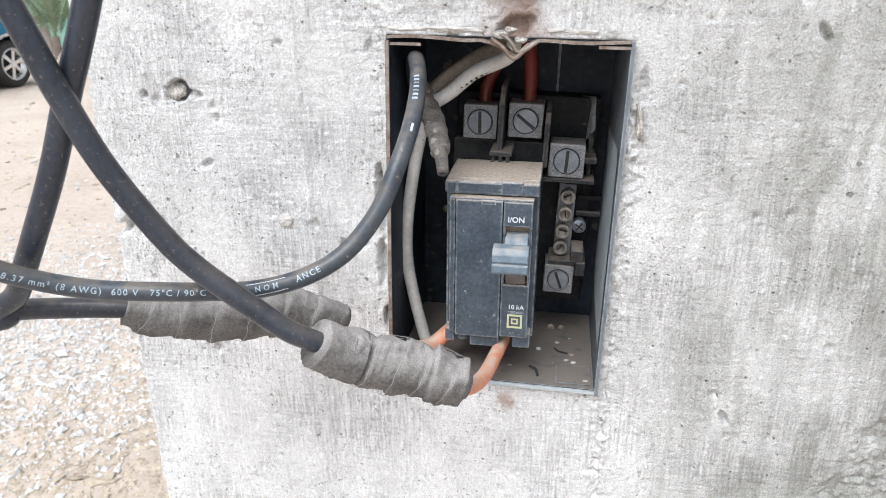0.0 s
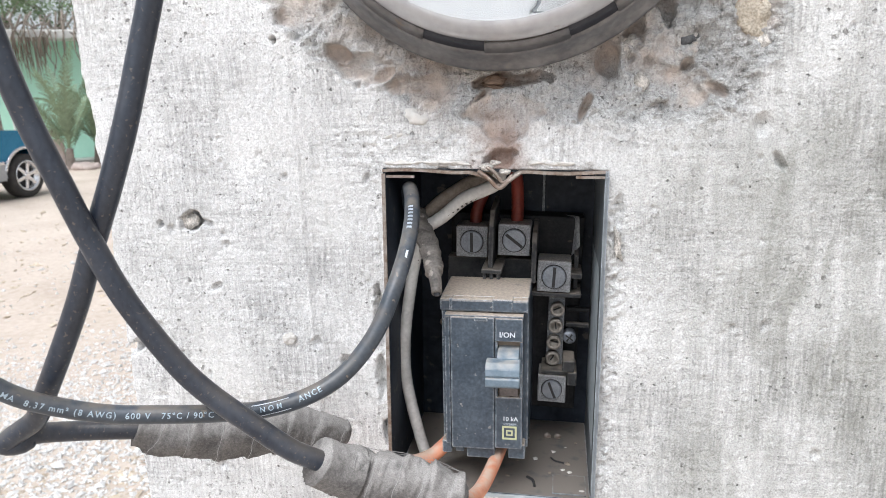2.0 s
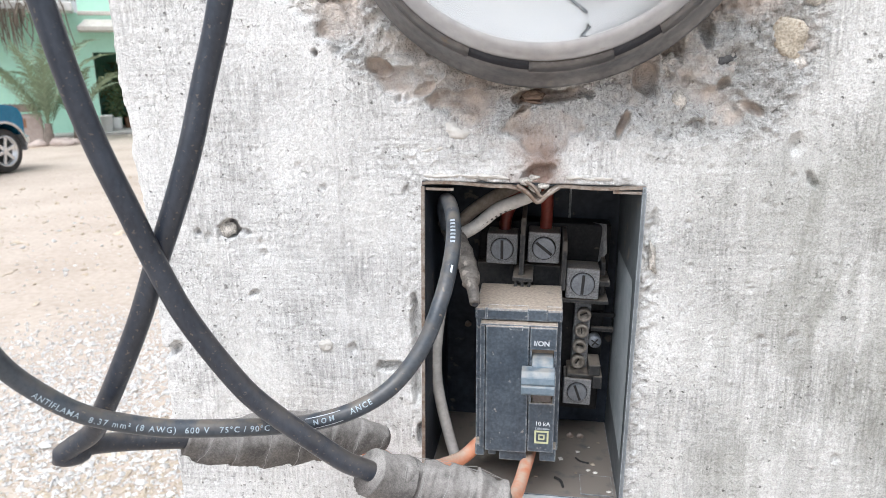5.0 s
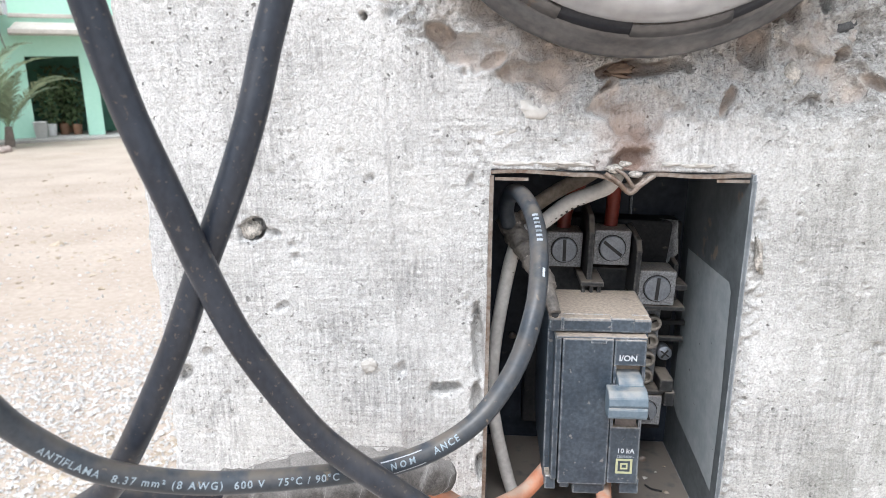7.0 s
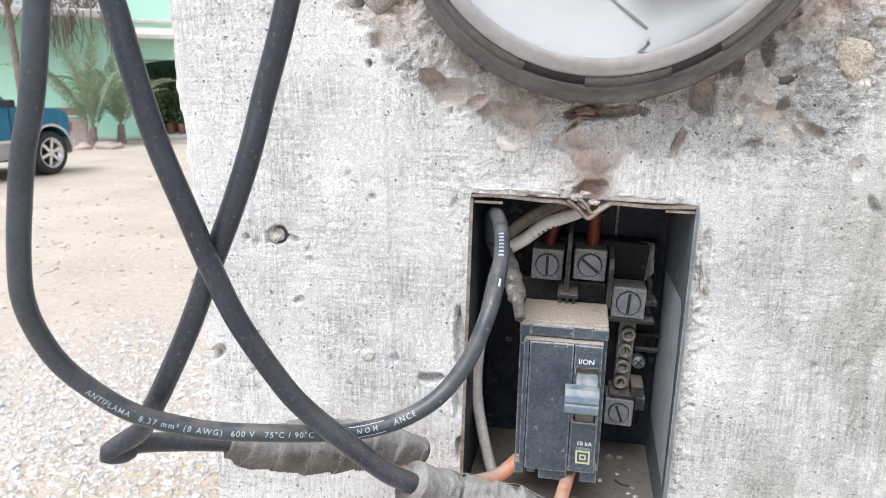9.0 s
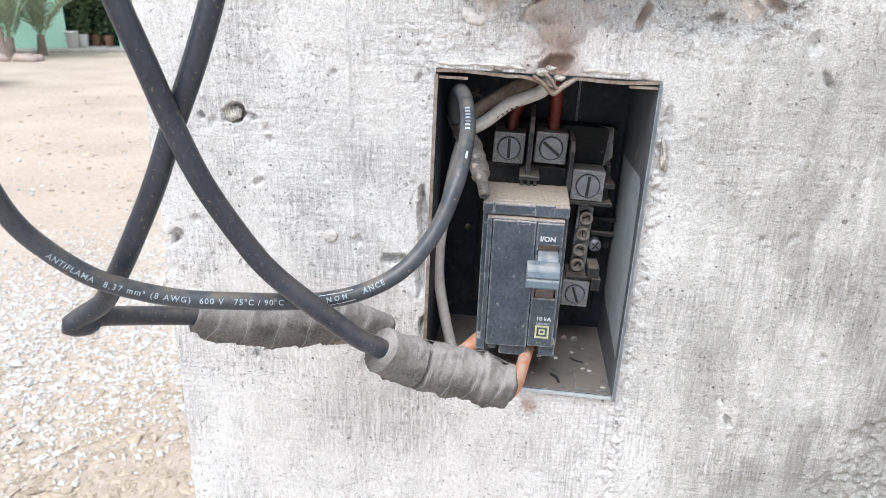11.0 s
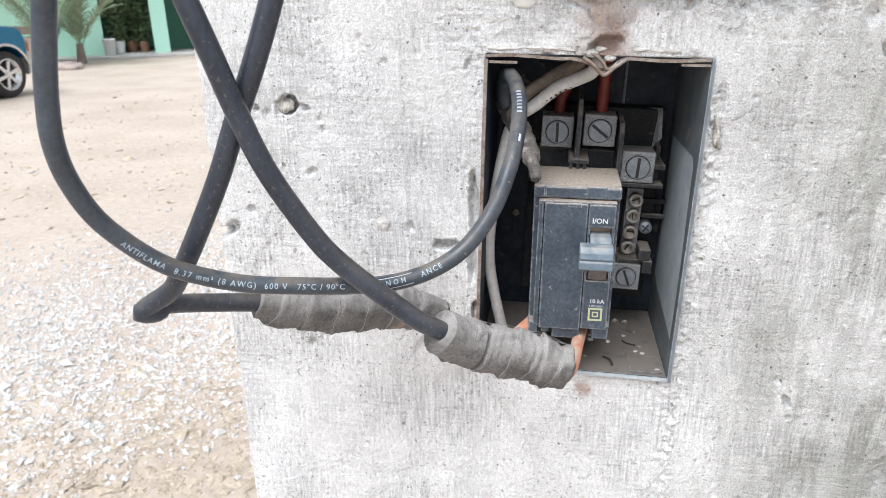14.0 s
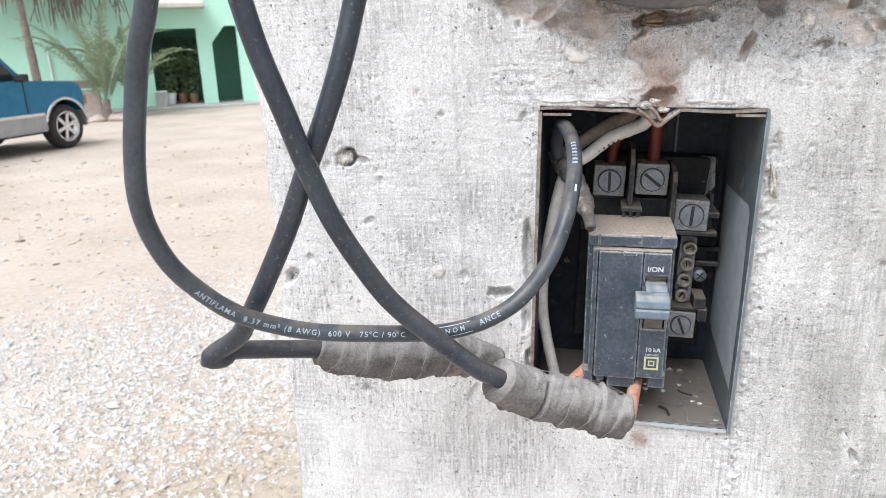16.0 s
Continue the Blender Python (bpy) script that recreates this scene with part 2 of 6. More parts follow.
CONCRETE = concrete_material()
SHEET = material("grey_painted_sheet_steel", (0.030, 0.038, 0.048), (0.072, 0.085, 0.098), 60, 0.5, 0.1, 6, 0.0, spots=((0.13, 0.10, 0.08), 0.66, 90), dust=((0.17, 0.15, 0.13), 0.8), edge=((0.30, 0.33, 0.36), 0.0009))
# the box's grey paint, darkened in colour for the shade inside it
SHEET_SHADED = material("shaded_grey_sheet_steel", (0.009, 0.013, 0.021), (0.028, 0.037, 0.052), 60, 0.5, 0.1, 6, 0.0, spots=((0.085, 0.078, 0.072), 0.64, 130), spec=0.25)
# the same paint, lightened in colour as where daylight reaches the right side
SHEET_MID = material("lit_grey_painted_sheet_steel", (0.085, 0.10, 0.112), (0.15, 0.17, 0.183), 60, 0.5, 0.1, 6, 0.0, spots=((0.24, 0.20, 0.16), 0.64, 90), edge=((0.36, 0.39, 0.42), 0.0009))
SHEET_WORN = material("worn_bare_grey_paint", (0.30, 0.345, 0.37), (0.42, 0.455, 0.475), 70, 0.55, 0.1, 5, spots=((0.10, 0.11, 0.12), 0.68, 260))
BARE = material("rusty_bare_steel_edge", (0.34, 0.31, 0.28), (0.16, 0.11, 0.08), 150, 0.55, 0.2, 5, 0.3)
BLACK_PLASTIC = material("dusty_black_plastic", (0.018, 0.02, 0.023), (0.05, 0.05, 0.05), 120, 0.55, 0.15, 5, spec=0.25, dust=((0.22, 0.19, 0.16), 0.6), edge=((0.15, 0.14, 0.13), 0.0010))
BLACK_BARE = material("black_moulding", (0.010, 0.011, 0.013), (0.026, 0.026, 0.027), 140, 0.6, 0.2, 6, spec=0.2, spots=((0.07, 0.06, 0.05), 0.66, 260))
BREAKER = material("dusty_blue_black_moulding", (0.030, 0.044, 0.062), (0.064, 0.085, 0.110), 90, 0.38, 0.12, 7, spots=((0.20, 0.20, 0.20), 0.67, 420), dust=((0.43, 0.365, 0.30), 0.95), edge=((0.34, 0.36, 0.38), 0.0009), speck=(0.2, 900))
HANDLE = material("slate_blue_handle", (0.10, 0.145, 0.185), (0.16, 0.21, 0.255), 150, 0.5, 0.1, 5, dust=((0.30, 0.30, 0.29), 0.4))
FLAG = material("dull_brown_flag", (0.10, 0.085, 0.08), (0.15, 0.13, 0.12), 240, 0.7, 0.1, 4)
TAN = material("tan_dusty_slot", (0.34, 0.28, 0.22), (0.22, 0.16, 0.12), 240, 0.8, 0.2, 4)
LUG = material("dull_grey_aluminium_lug", (0.17, 0.175, 0.185), (0.28, 0.285, 0.295), 260, 0.6, 0.2, 5, 0.2, dust=((0.30, 0.27, 0.24), 0.6), edge=((0.42, 0.42, 0.42), 0.0010), speck=(0.3, 1500))
SCREW = material("tarnished_screw", (0.16, 0.175, 0.20), (0.26, 0.28, 0.31), 300, 0.45, 0.15, 5, 0.5)
BAR_SCREW = material("brown_dusted_screw", (0.20, 0.18, 0.155), (0.36, 0.325, 0.285), 420, 0.55, 0.2, 5, 0.3, edge=((0.46, 0.44, 0.41), 0.0006))
SLOT = material("dark_screw_slot", (0.02, 0.02, 0.022), (0.035, 0.035, 0.036), 200, 0.8, 0.0)
CABLE = material("black_cable_jacket", (0.015, 0.020, 0.031), (0.036, 0.044, 0.060), 70, 0.33, 0.15, 10, stretch=(1, 1, 0.6), spots=((0.105, 0.092, 0.08), 0.625, 800), spec=0.5, dist=0.0006, dust=((0.09, 0.08, 0.072), 0.45))
CABLE_TAN = material("sun_faded_cable_jacket", (0.028, 0.037, 0.048), (0.060, 0.072, 0.088), 70, 0.40, 0.12, 10, spots=((0.18, 0.15, 0.12), 0.67, 420), dust=((0.135, 0.12, 0.105), 0.35), spec=0.5, dist=0.0006)
PRINT = material("white_print", (0.42, 0.46, 0.50), (0.66, 0.70, 0.74), 900, 0.6, 0.0)
PRINT_PALE = material("worn_pale_print", (0.26, 0.31, 0.36), (0.50, 0.55, 0.60), 900, 0.6, 0.0)
PRINT_BLUE = material("faded_blue_white_print", (0.20, 0.27, 0.32), (0.44, 0.52, 0.58), 1400, 0.6, 0.0)
PRINT_DARK = material("dark_print", (0.04, 0.035, 0.03), (0.09, 0.08, 0.07), 900, 0.6, 0.0)
LOGO = material("pale_yellow_green_print", (0.40, 0.42, 0.25), (0.52, 0.53, 0.33), 600, 0.6, 0.0)
TAPE = material("dusty_grey_tape", (0.075, 0.072, 0.070), (0.175, 0.165, 0.157), 110, 0.88, 0.8, 9, spots=((0.25, 0.195, 0.16), 0.63, 75), dust=((0.30, 0.285, 0.27), 0.7), dist=0.0010, speck=(0.20, 2300), edge=((0.30, 0.285, 0.27), 0.0006))
TAPE_DARK = material("dark_wrinkled_tape", (0.07, 0.064, 0.058), (0.20, 0.18, 0.16), 160, 0.55, 0.8, 6, spots=((0.33, 0.295, 0.26), 0.60, 200), dist=0.0008)
WHITE_WIRE = material("aged_white_insulation", (0.45, 0.44, 0.42), (0.64, 0.625, 0.60), 110, 0.5, 0.08, 6, spots=((0.06, 0.05, 0.045), 0.70, 330))
DIRTY_WIRE = material("dirty_beige_insulation", (0.17, 0.135, 0.105), (0.33, 0.28, 0.23), 130, 0.7, 0.1, 6)
RED_WIRE = material("dull_red_insulation", (0.13, 0.020, 0.012), (0.21, 0.036, 0.022), 120, 0.5, 0.06, 6)
ORANGE_WIRE = material("faded_orange_insulation", (0.55, 0.20, 0.105), (0.66, 0.29, 0.17), 110, 0.55, 0.06, 6, dust=((0.55, 0.40, 0.31), 0.5))
RING = material("weathered_zinc_ring", (0.095, 0.096, 0.10), (0.19, 0.187, 0.188), 60, 0.3, 0.1, 6, 0.4, spots=((0.20, 0.155, 0.12), 0.66, 90), dust=((0.30, 0.27, 0.245), 0.3), edge=((0.45, 0.44, 0.43), 0.0008))
GASKET = material("dark_blue_black_gasket", (0.012, 0.014, 0.022), (0.03, 0.034, 0.045), 100, 0.5, 0.05)
# plate colour raised to near white in place of sky reflected by the cover
FACE = material("sky_whitened_meter_plate", (0.88, 0.91, 0.93), (0.93, 0.95, 0.96), 22, 0.35, 0.03, 6, spots=((0.55, 0.50, 0.44), 0.68, 30))
RIM = material("hazy_cover_rim", (0.36, 0.365, 0.38), (0.50, 0.505, 0.52), 26, 0.08, 0.03, 9, 0.1, spots=((0.30, 0.255, 0.22), 0.67, 70), spec=0.8)
STONE_A = material("grey_river_stone", (0.28, 0.265, 0.24), (0.44, 0.42, 0.385), 130, 0.85, 0.8, 7, spots=((0.52, 0.49, 0.45), 0.54, 160), dist=0.001, speck=(0.25, 1300))
STONE_Y = material("ochre_stone", (0.34, 0.295, 0.23), (0.50, 0.455, 0.38), 140, 0.85, 0.9, 7, spots=((0.22, 0.16, 0.11), 0.62, 210), dist=0.001, speck=(0.25, 1300))
BARK_ROT = material("rotten_brown_wood", (0.12, 0.075, 0.05), (0.30, 0.215, 0.16), 200, 0.9, 0.8, 6, stretch=(0.3, 1, 2))
STONE_D = material("charcoal_stone", (0.04, 0.044, 0.05), (0.12, 0.122, 0.125), 260, 0.7, 0.8, 6, spots=((0.42, 0.40, 0.37), 0.60, 420))
THREAD = material("frayed_tape_thread", (0.26, 0.255, 0.245), (0.36, 0.35, 0.34), 300, 0.9, 0.0)
MORTAR = material("loose_mortar_flake", (0.46, 0.44, 0.41), (0.62, 0.60, 0.57), 90, 0.95, 0.5, 6)
GROUND = material("dusty_tan_earth", (0.41, 0.34, 0.28), (0.56, 0.49, 0.42), 0.9, 0.95, 0.6, 22, dist=0.03, detail=10, spots=((0.46, 0.37, 0.29), 0.62, 0.45), spec=0.15)
GRAVEL = material("pale_limestone_gravel", (0.52, 0.505, 0.485), (0.72, 0.71, 0.69), 20, 0.9, 0.3, 6, vary=0.26, spec=0.2)
LITTER = material("dry_leaf_and_chip_litter", (0.33, 0.27, 0.20), (0.54, 0.47, 0.38), 30, 0.95, 0.2, 5, vary=0.28, spec=0.15)
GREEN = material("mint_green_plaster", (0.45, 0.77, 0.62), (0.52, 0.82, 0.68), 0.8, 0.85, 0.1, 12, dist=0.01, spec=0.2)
# the same mint green with the shade behind the front put into its colour
GREEN_SHADED = material("shaded_mint_green_plaster", (0.11, 0.27, 0.20), (0.14, 0.32, 0.24), 0.8, 0.85, 0.1, 12, dist=0.01)
CREAM = material("cream_plaster", (0.62, 0.54, 0.44), (0.72, 0.64, 0.54), 1.2, 0.85, 0.1, 12, dist=0.01)
SLAB = material("weathered_white_slab", (0.46, 0.43, 0.385), (0.64, 0.61, 0.56), 3, 0.9, 0.3, 8, dist=0.02)
ROOF_SHEET = material("white_roof_sheet", (0.60, 0.59, 0.56), (0.78, 0.77, 0.75), 2, 0.5, 0.1, 8)
PORCH = material("grey_porch_concrete", (0.36, 0.35, 0.33), (0.48, 0.47, 0.45), 2, 0.9, 0.2, 10)
WHITE_PAINT = material("white_plastic", (0.70, 0.70, 0.69), (0.80, 0.80, 0.79), 10, 0.5, 0.05)
DARK_GLASS = material("dark_window_pane", (0.015, 0.018, 0.02), (0.03, 0.034, 0.04), 2, 0.08, 0.0)
TRUCK_BLUE = material("metallic_teal_blue_paint", (0.012, 0.14, 0.26), (0.02, 0.18, 0.32), 5, 0.25, 0.0, 6, 0.25, dust=((0.30, 0.30, 0.28), 0.25))
TRUCK_GREY = material("silver_grey_lower_paint", (0.30, 0.31, 0.32), (0.40, 0.41, 0.41), 5, 0.35, 0.0, 6, 0.3)
CHROME = material("dull_chrome", (0.60, 0.60, 0.60), (0.72, 0.72, 0.72), 30, 0.2, 0.0, 5, 0.9)
RUBBER = material("dusty_tyre_rubber", (0.022, 0.021, 0.02), (0.05, 0.046, 0.042), 12, 0.85, 0.2, 8)
FROND = material("grey_green_palm_leaf", (0.19, 0.255, 0.15), (0.31, 0.38, 0.25), 3, 0.6, 0.0, 6, vary=0.35)
DRY = material("dry_brown_palm_thatch", (0.15, 0.122, 0.098), (0.29, 0.245, 0.20), 6, 0.9, 0.2, 6, vary=0.3)
BARK = material("grey_brown_bark", (0.17, 0.14, 0.118), (0.30, 0.255, 0.22), 8, 0.95, 0.6, 6, dist=0.02)
LEAF = material("dark_green_leaf", (0.07, 0.115, 0.048), (0.15, 0.205, 0.095), 2, 0.6, 0.0, 6, vary=0.45)
TERRACOTTA = material("terracotta_pot", (0.28, 0.15, 0.09), (0.36, 0.21, 0.14), 8, 0.85, 0.2)
STUMP_STONE = material("pinkish_garden_stone", (0.36, 0.29, 0.26), (0.48, 0.41, 0.37), 3, 0.9, 0.4, 6, dist=0.02, vary=0.2)

GLASS = bpy.data.materials.new("clear_cover_glass")
GLASS.use_nodes = True
gp = GLASS.node_tree.nodes["Principled BSDF"]
gp.inputs["Transmission Weight"].default_value, gp.inputs["Roughness"].default_value, gp.inputs["IOR"].default_value = 1.0, 0.06, 1.45


# ---- mesh helpers ----
def link(name, mesh, mat, parent=None, label="", smooth=False):
    ob = new(name, mesh)
    if mat and not mesh.materials:
        mesh.materials.append(mat)
    if smooth:
        mesh.polygons.foreach_set("use_smooth", [True] * len(mesh.polygons))
    if parent:
        ob.parent = parent
    return tagged(ob, label)


def part(name, bm, mat, parent=None, label="", smooth=False):
    mesh = bpy.data.meshes.new(name)
    bmesh.ops.recalc_face_normals(bm, faces=bm.faces)
    bm.to_mesh(mesh)
    bm.free()
    return link(name, mesh, mat, parent, label, smooth)


def thing(name, m, label, category, group="", kind=""):
    ob = new(name)
    ob.matrix_world = m
    ob.empty_display_size = 0.02
    return tagged(ob, label, category, group, kind)


def add_box(bm, lo, hi, bevel=0.0, seg=2):
    c = [(a + b) / 2 for a, b in zip(lo, hi)]
    s = [abs(b - a) for a, b in zip(lo, hi)]
    r = bmesh.ops.create_cube(bm, size=1, matrix=Matrix.Translation(c) @ Matrix.Diagonal((*s, 1)))
    if bevel:
        es = list({e for v in r["verts"] for e in v.link_edges})
        bmesh.ops.bevel(bm, geom=es, offset=bevel, segments=seg, affect="EDGES", profile=0.5)
    return bm


def box(lo, hi, bevel=0.0, seg=2):
    return add_box(bmesh.new(), lo, hi, bevel, seg)


def add_cyl(bm, r, depth, m, seg=24, r2=None, bevel=0.0):
    g = bmesh.ops.create_cone(bm, cap_ends=True, segments=seg, radius1=r, radius2=r if r2 is None else r2, depth=depth, matrix=m)
    if bevel:
        es = [e for e in {e for v in g["verts"] for e in v.link_edges} if all(len(f.verts) > 4 or True for f in e.link_faces) and any(len(f.verts) > 4 for f in e.link_faces)]
        bmesh.ops.bevel(bm, geom=es, offset=bevel, segments=2, affect="EDGES", profile=0.5)
    return bm


def cyl(r, depth, m, seg=24, r2=None, bevel=0.0):
    return add_cyl(bmesh.new(), r, depth, m, seg, r2, bevel)


FRONT = Matrix.Rotation(radians(90), 4, "X")      # a cylinder's axis along y


def curve_points(ctrl, step=0.0015):
    """Points at even steps along a Catmull-Rom curve through ctrl."""
    P = [Vector(p) for p in ctrl]
    P = [2 * P[0] - P[1]] + P + [2 * P[-1] - P[-2]]
    fine = []
    for i in range(1, len(P) - 2):
        a, b, c, d = P[i - 1:i + 3]
        for k in range(24):
            t = k / 24
            fine.append(0.5 * ((2 * b) + (c - a) * t + (2 * a - 5 * b + 4 * c - d) * t * t + (3 * b - a - 3 * c + d) * t ** 3))
    fine.append(P[-2])
    length = [0.0]
    for a, b in zip(fine, fine[1:]):
        length.append(length[-1] + (b - a).length)
    n = max(2, int(length[-1] / step))
    arr = np.array([tuple(p) for p in fine])
    at = np.linspace(0, length[-1], n + 1)
    return [Vector((np.interp(s, length, arr[:, 0]), np.interp(s, length, arr[:, 1]), np.interp(s, length, arr[:, 2]))) for s in at]


def frames(pts):
    """A tangent and two steady side vectors at each point."""
    T = [(pts[min(i + 1, len(pts) - 1)] - pts[max(i - 1, 0)]).normalized() for i in range(len(pts))]
    u = T[0].orthogonal().normalized()
    out = []
    for t in T:
        u = (u - u.dot(t) * t).normalized()
        out.append((t, u, t.cross(u)))
    return out


def tube(ctrl, radius, sides=20, step=0.0015, cap=True, shape=None):
    """A round tube along ctrl. radius: a number or f(s from 0 to 1). shape: f(s, angle, metres along) multiplies the radius."""
    pts = curve_points(ctrl, step)
    fr = frames(pts)
    bm = bmesh.new()
    rings = []
    n = len(pts)
    for i, (p, (t, u, v)) in enumerate(zip(pts, fr)):
        s = i / (n - 1)
        r = radius(s) if callable(radius) else radius
        ring = []
        for k in range(sides):
            a = 2 * math.pi * k / sides
            q = r * (shape(s, a, i * step) if shape else 1.0)
            ring.append(bm.verts.new(p + q * (math.cos(a) * u + math.sin(a) * v)))
        rings.append(ring)
    for a, b in zip(rings, rings[1:]):
        for k in range(sides):
            bm.faces.new((a[k], a[(k + 1) % sides], b[(k + 1) % sides], b[k]))
    if cap:
        bm.faces.new(rings[0][::-1])
        bm.faces.new(rings[-1])
    return bm


def turned(profile, seg=96):
    """A ring turned about the y axis from pairs of radius and y."""
    b = bmesh.new()
    rings = []
    for r, y in profile:
        rings.append([b.verts.new((r * math.cos(2 * math.pi * k / seg), y, r * math.sin(2 * math.pi * k / seg))) for k in range(seg)] if r > 1e-6 else [b.verts.new((0, y, 0))])
    for p, q in zip(rings, rings[1:]):
        for k in range(seg):
            n2 = (k + 1) % seg
            if len(p) == 1 and len(q) == 1:
                continue
            if len(p) == 1:
                b.faces.new((p[0], q[n2], q[k]))
            elif len(q) == 1:
                b.faces.new((p[k], p[n2], q[0]))
            else:
                b.faces.new((p[k], p[n2], q[n2], q[k]))
    return b


def letters(text, size, bold=0.0, spacing=1.0):
    """The built-in font's outlines of a text as a filled mesh in the plane z = 0, centred."""
    cu = bpy.data.curves.new("lettering", "FONT")
    cu.body, cu.size, cu.align_x, cu.align_y, cu.offset, cu.space_character, cu.resolution_u = text, size, "CENTER", "CENTER", bold, spacing, 3
    ob = bpy.data.objects.new("lettering", cu)
    scene.collection.objects.link(ob)
    bpy.context.view_layer.update()
    mesh = bpy.data.meshes.new_from_object(ob.evaluated_get(bpy.context.evaluated_depsgraph_get()))
    bpy.data.objects.remove(ob)
    bpy.data.curves.remove(cu)
    bm = bmesh.new()
    bm.from_mesh(mesh)
    bpy.data.meshes.remove(mesh)
    return bm


def on_front(bm, x, y, z, thick=0.0):
    """Turns a flat lettering so that it is read from the front, at x, y, z."""
    bmesh.ops.transform(bm, matrix=Matrix.Translation((x, y, z)) @ FRONT, verts=bm.verts)
    return bm


def on_tube(bm, pts, r, s0, turn, step):
    """Wraps a flat lettering round a tube: its x runs along the tube from s0, its y goes round; turn: where round it, in radians from the front."""
    for k in (-0.0008, -0.0004, 0.0, 0.0004, 0.0008):
        bmesh.ops.bisect_plane(bm, geom=bm.verts[:] + bm.edges[:] + bm.faces[:], plane_co=(0, k, 0), plane_no=(0, 1, 0))
    n = len(pts)
    for v in bm.verts:
        f = min(max((s0 + v.co.x) / step, 0), n - 1.001)
        i = int(f)
        p = pts[i].lerp(pts[i + 1], f - i)
        t = (pts[min(i + 2, n - 1)] - pts[max(i - 1, 0)]).normalized()
        out = Vector((0.05, -1, 0.25))
        out = (out - out.dot(t) * t).normalized()
        side = out.cross(t) * -1
        if side.z < 0 and abs(t.x) > 0.5:
            side = -side
        a = turn + v.co.y / r
        v.co = p + (r + 0.00013) * (math.cos(a) * out + math.sin(a) * side)
    return bm


# ---- smooth noise on arrays ----
def value_noise(x, y, seed):
    xi, yi = np.floor(x).astype(np.int64), np.floor(y).astype(np.int64)
    fx, fy = x - xi, y - yi
    fx, fy = fx * fx * (3 - 2 * fx), fy * fy * (3 - 2 * fy)

    def h(i, j):
        k = (i * 374761393 + j * 668265263 + seed * 974634721) & 0x7FFFFFFF
        k = ((k ^ (k >> 13)) * 1274126177) & 0x7FFFFFFF
        return ((k ^ (k >> 16)) & 0xFFFF) / 65535.0
    return (h(xi, yi) * (1 - fx) + h(xi + 1, yi) * fx) * (1 - fy) + (h(xi, yi + 1) * (1 - fx) + h(xi + 1, yi + 1) * fx) * fy


def fbm(x, y, seed, octaves=4):
    total, amp, norm = 0.0, 1.0, 0.0
    for o in range(octaves):
        total = total + amp * (value_noise(x * 2 ** o, y * 2 ** o, seed + o) - 0.5)
        norm += amp
        amp *= 0.5
    return total / norm * 2

# ---- the cast concrete wall, with the broken hollow round the meter ----
TILT_BOX = 1.6
BOX = Matrix.Translation((-0.045, 0, 1.45)) @ Matrix.Rotation(radians(TILT_BOX), 4, "Y")
INSIDE = Matrix.Translation((-0.045, 0, 1.45)) @ Matrix.Rotation(radians(2.6), 4, "Y")
BW, BH, BD = 0.0858, 0.1372, 0.068
EDGE_X = -0.168
METER = Vector((0.003, 0.0, 1.5635))


def dist_poly(x, z, poly):
    """Signed distance to a closed outline; positive inside."""
    d, inside = np.full(x.shape, 9.0), np.zeros(x.shape, bool)
    for (ax, az), (bx, bz) in zip(poly, poly[1:] + poly[:1]):
        ux, uz = bx - ax, bz - az
        s = np.clip(((x - ax) * ux + (z - az) * uz) / (ux * ux + uz * uz), 0, 1)
        d = np.minimum(d, np.hypot(x - ax - s * ux, z - az - s * uz))
        if bz != az:
            cross = ((az > z) != (bz > z)) & (x < (bx - ax) * (z - az) / (bz - az) + ax)
            inside ^= cross
    return np.where(inside, d, -d)


HOLLOW = [(-0.103, 1.62), (-0.103, 1.530), (-0.098, 1.515), (-0.085, 1.500), (-0.067, 1.486), (-0.048, 1.478), (-0.036, 1.470), (-0.014, 1.464),
          (0.010, 1.4655), (0.030, 1.4625), (0.053, 1.4615), (0.085, 1.4635), (0.094, 1.474), (0.100, 1.486), (0.104, 1.505), (0.106, 1.53), (0.112, 1.62)]
SPALL = [(0.129, 1.288), (0.1345, 1.301), (0.147, 1.311), (0.175, 1.318), (0.185, 1.27), (0.165, 1.245), (0.131, 1.250), (0.125, 1.268)]
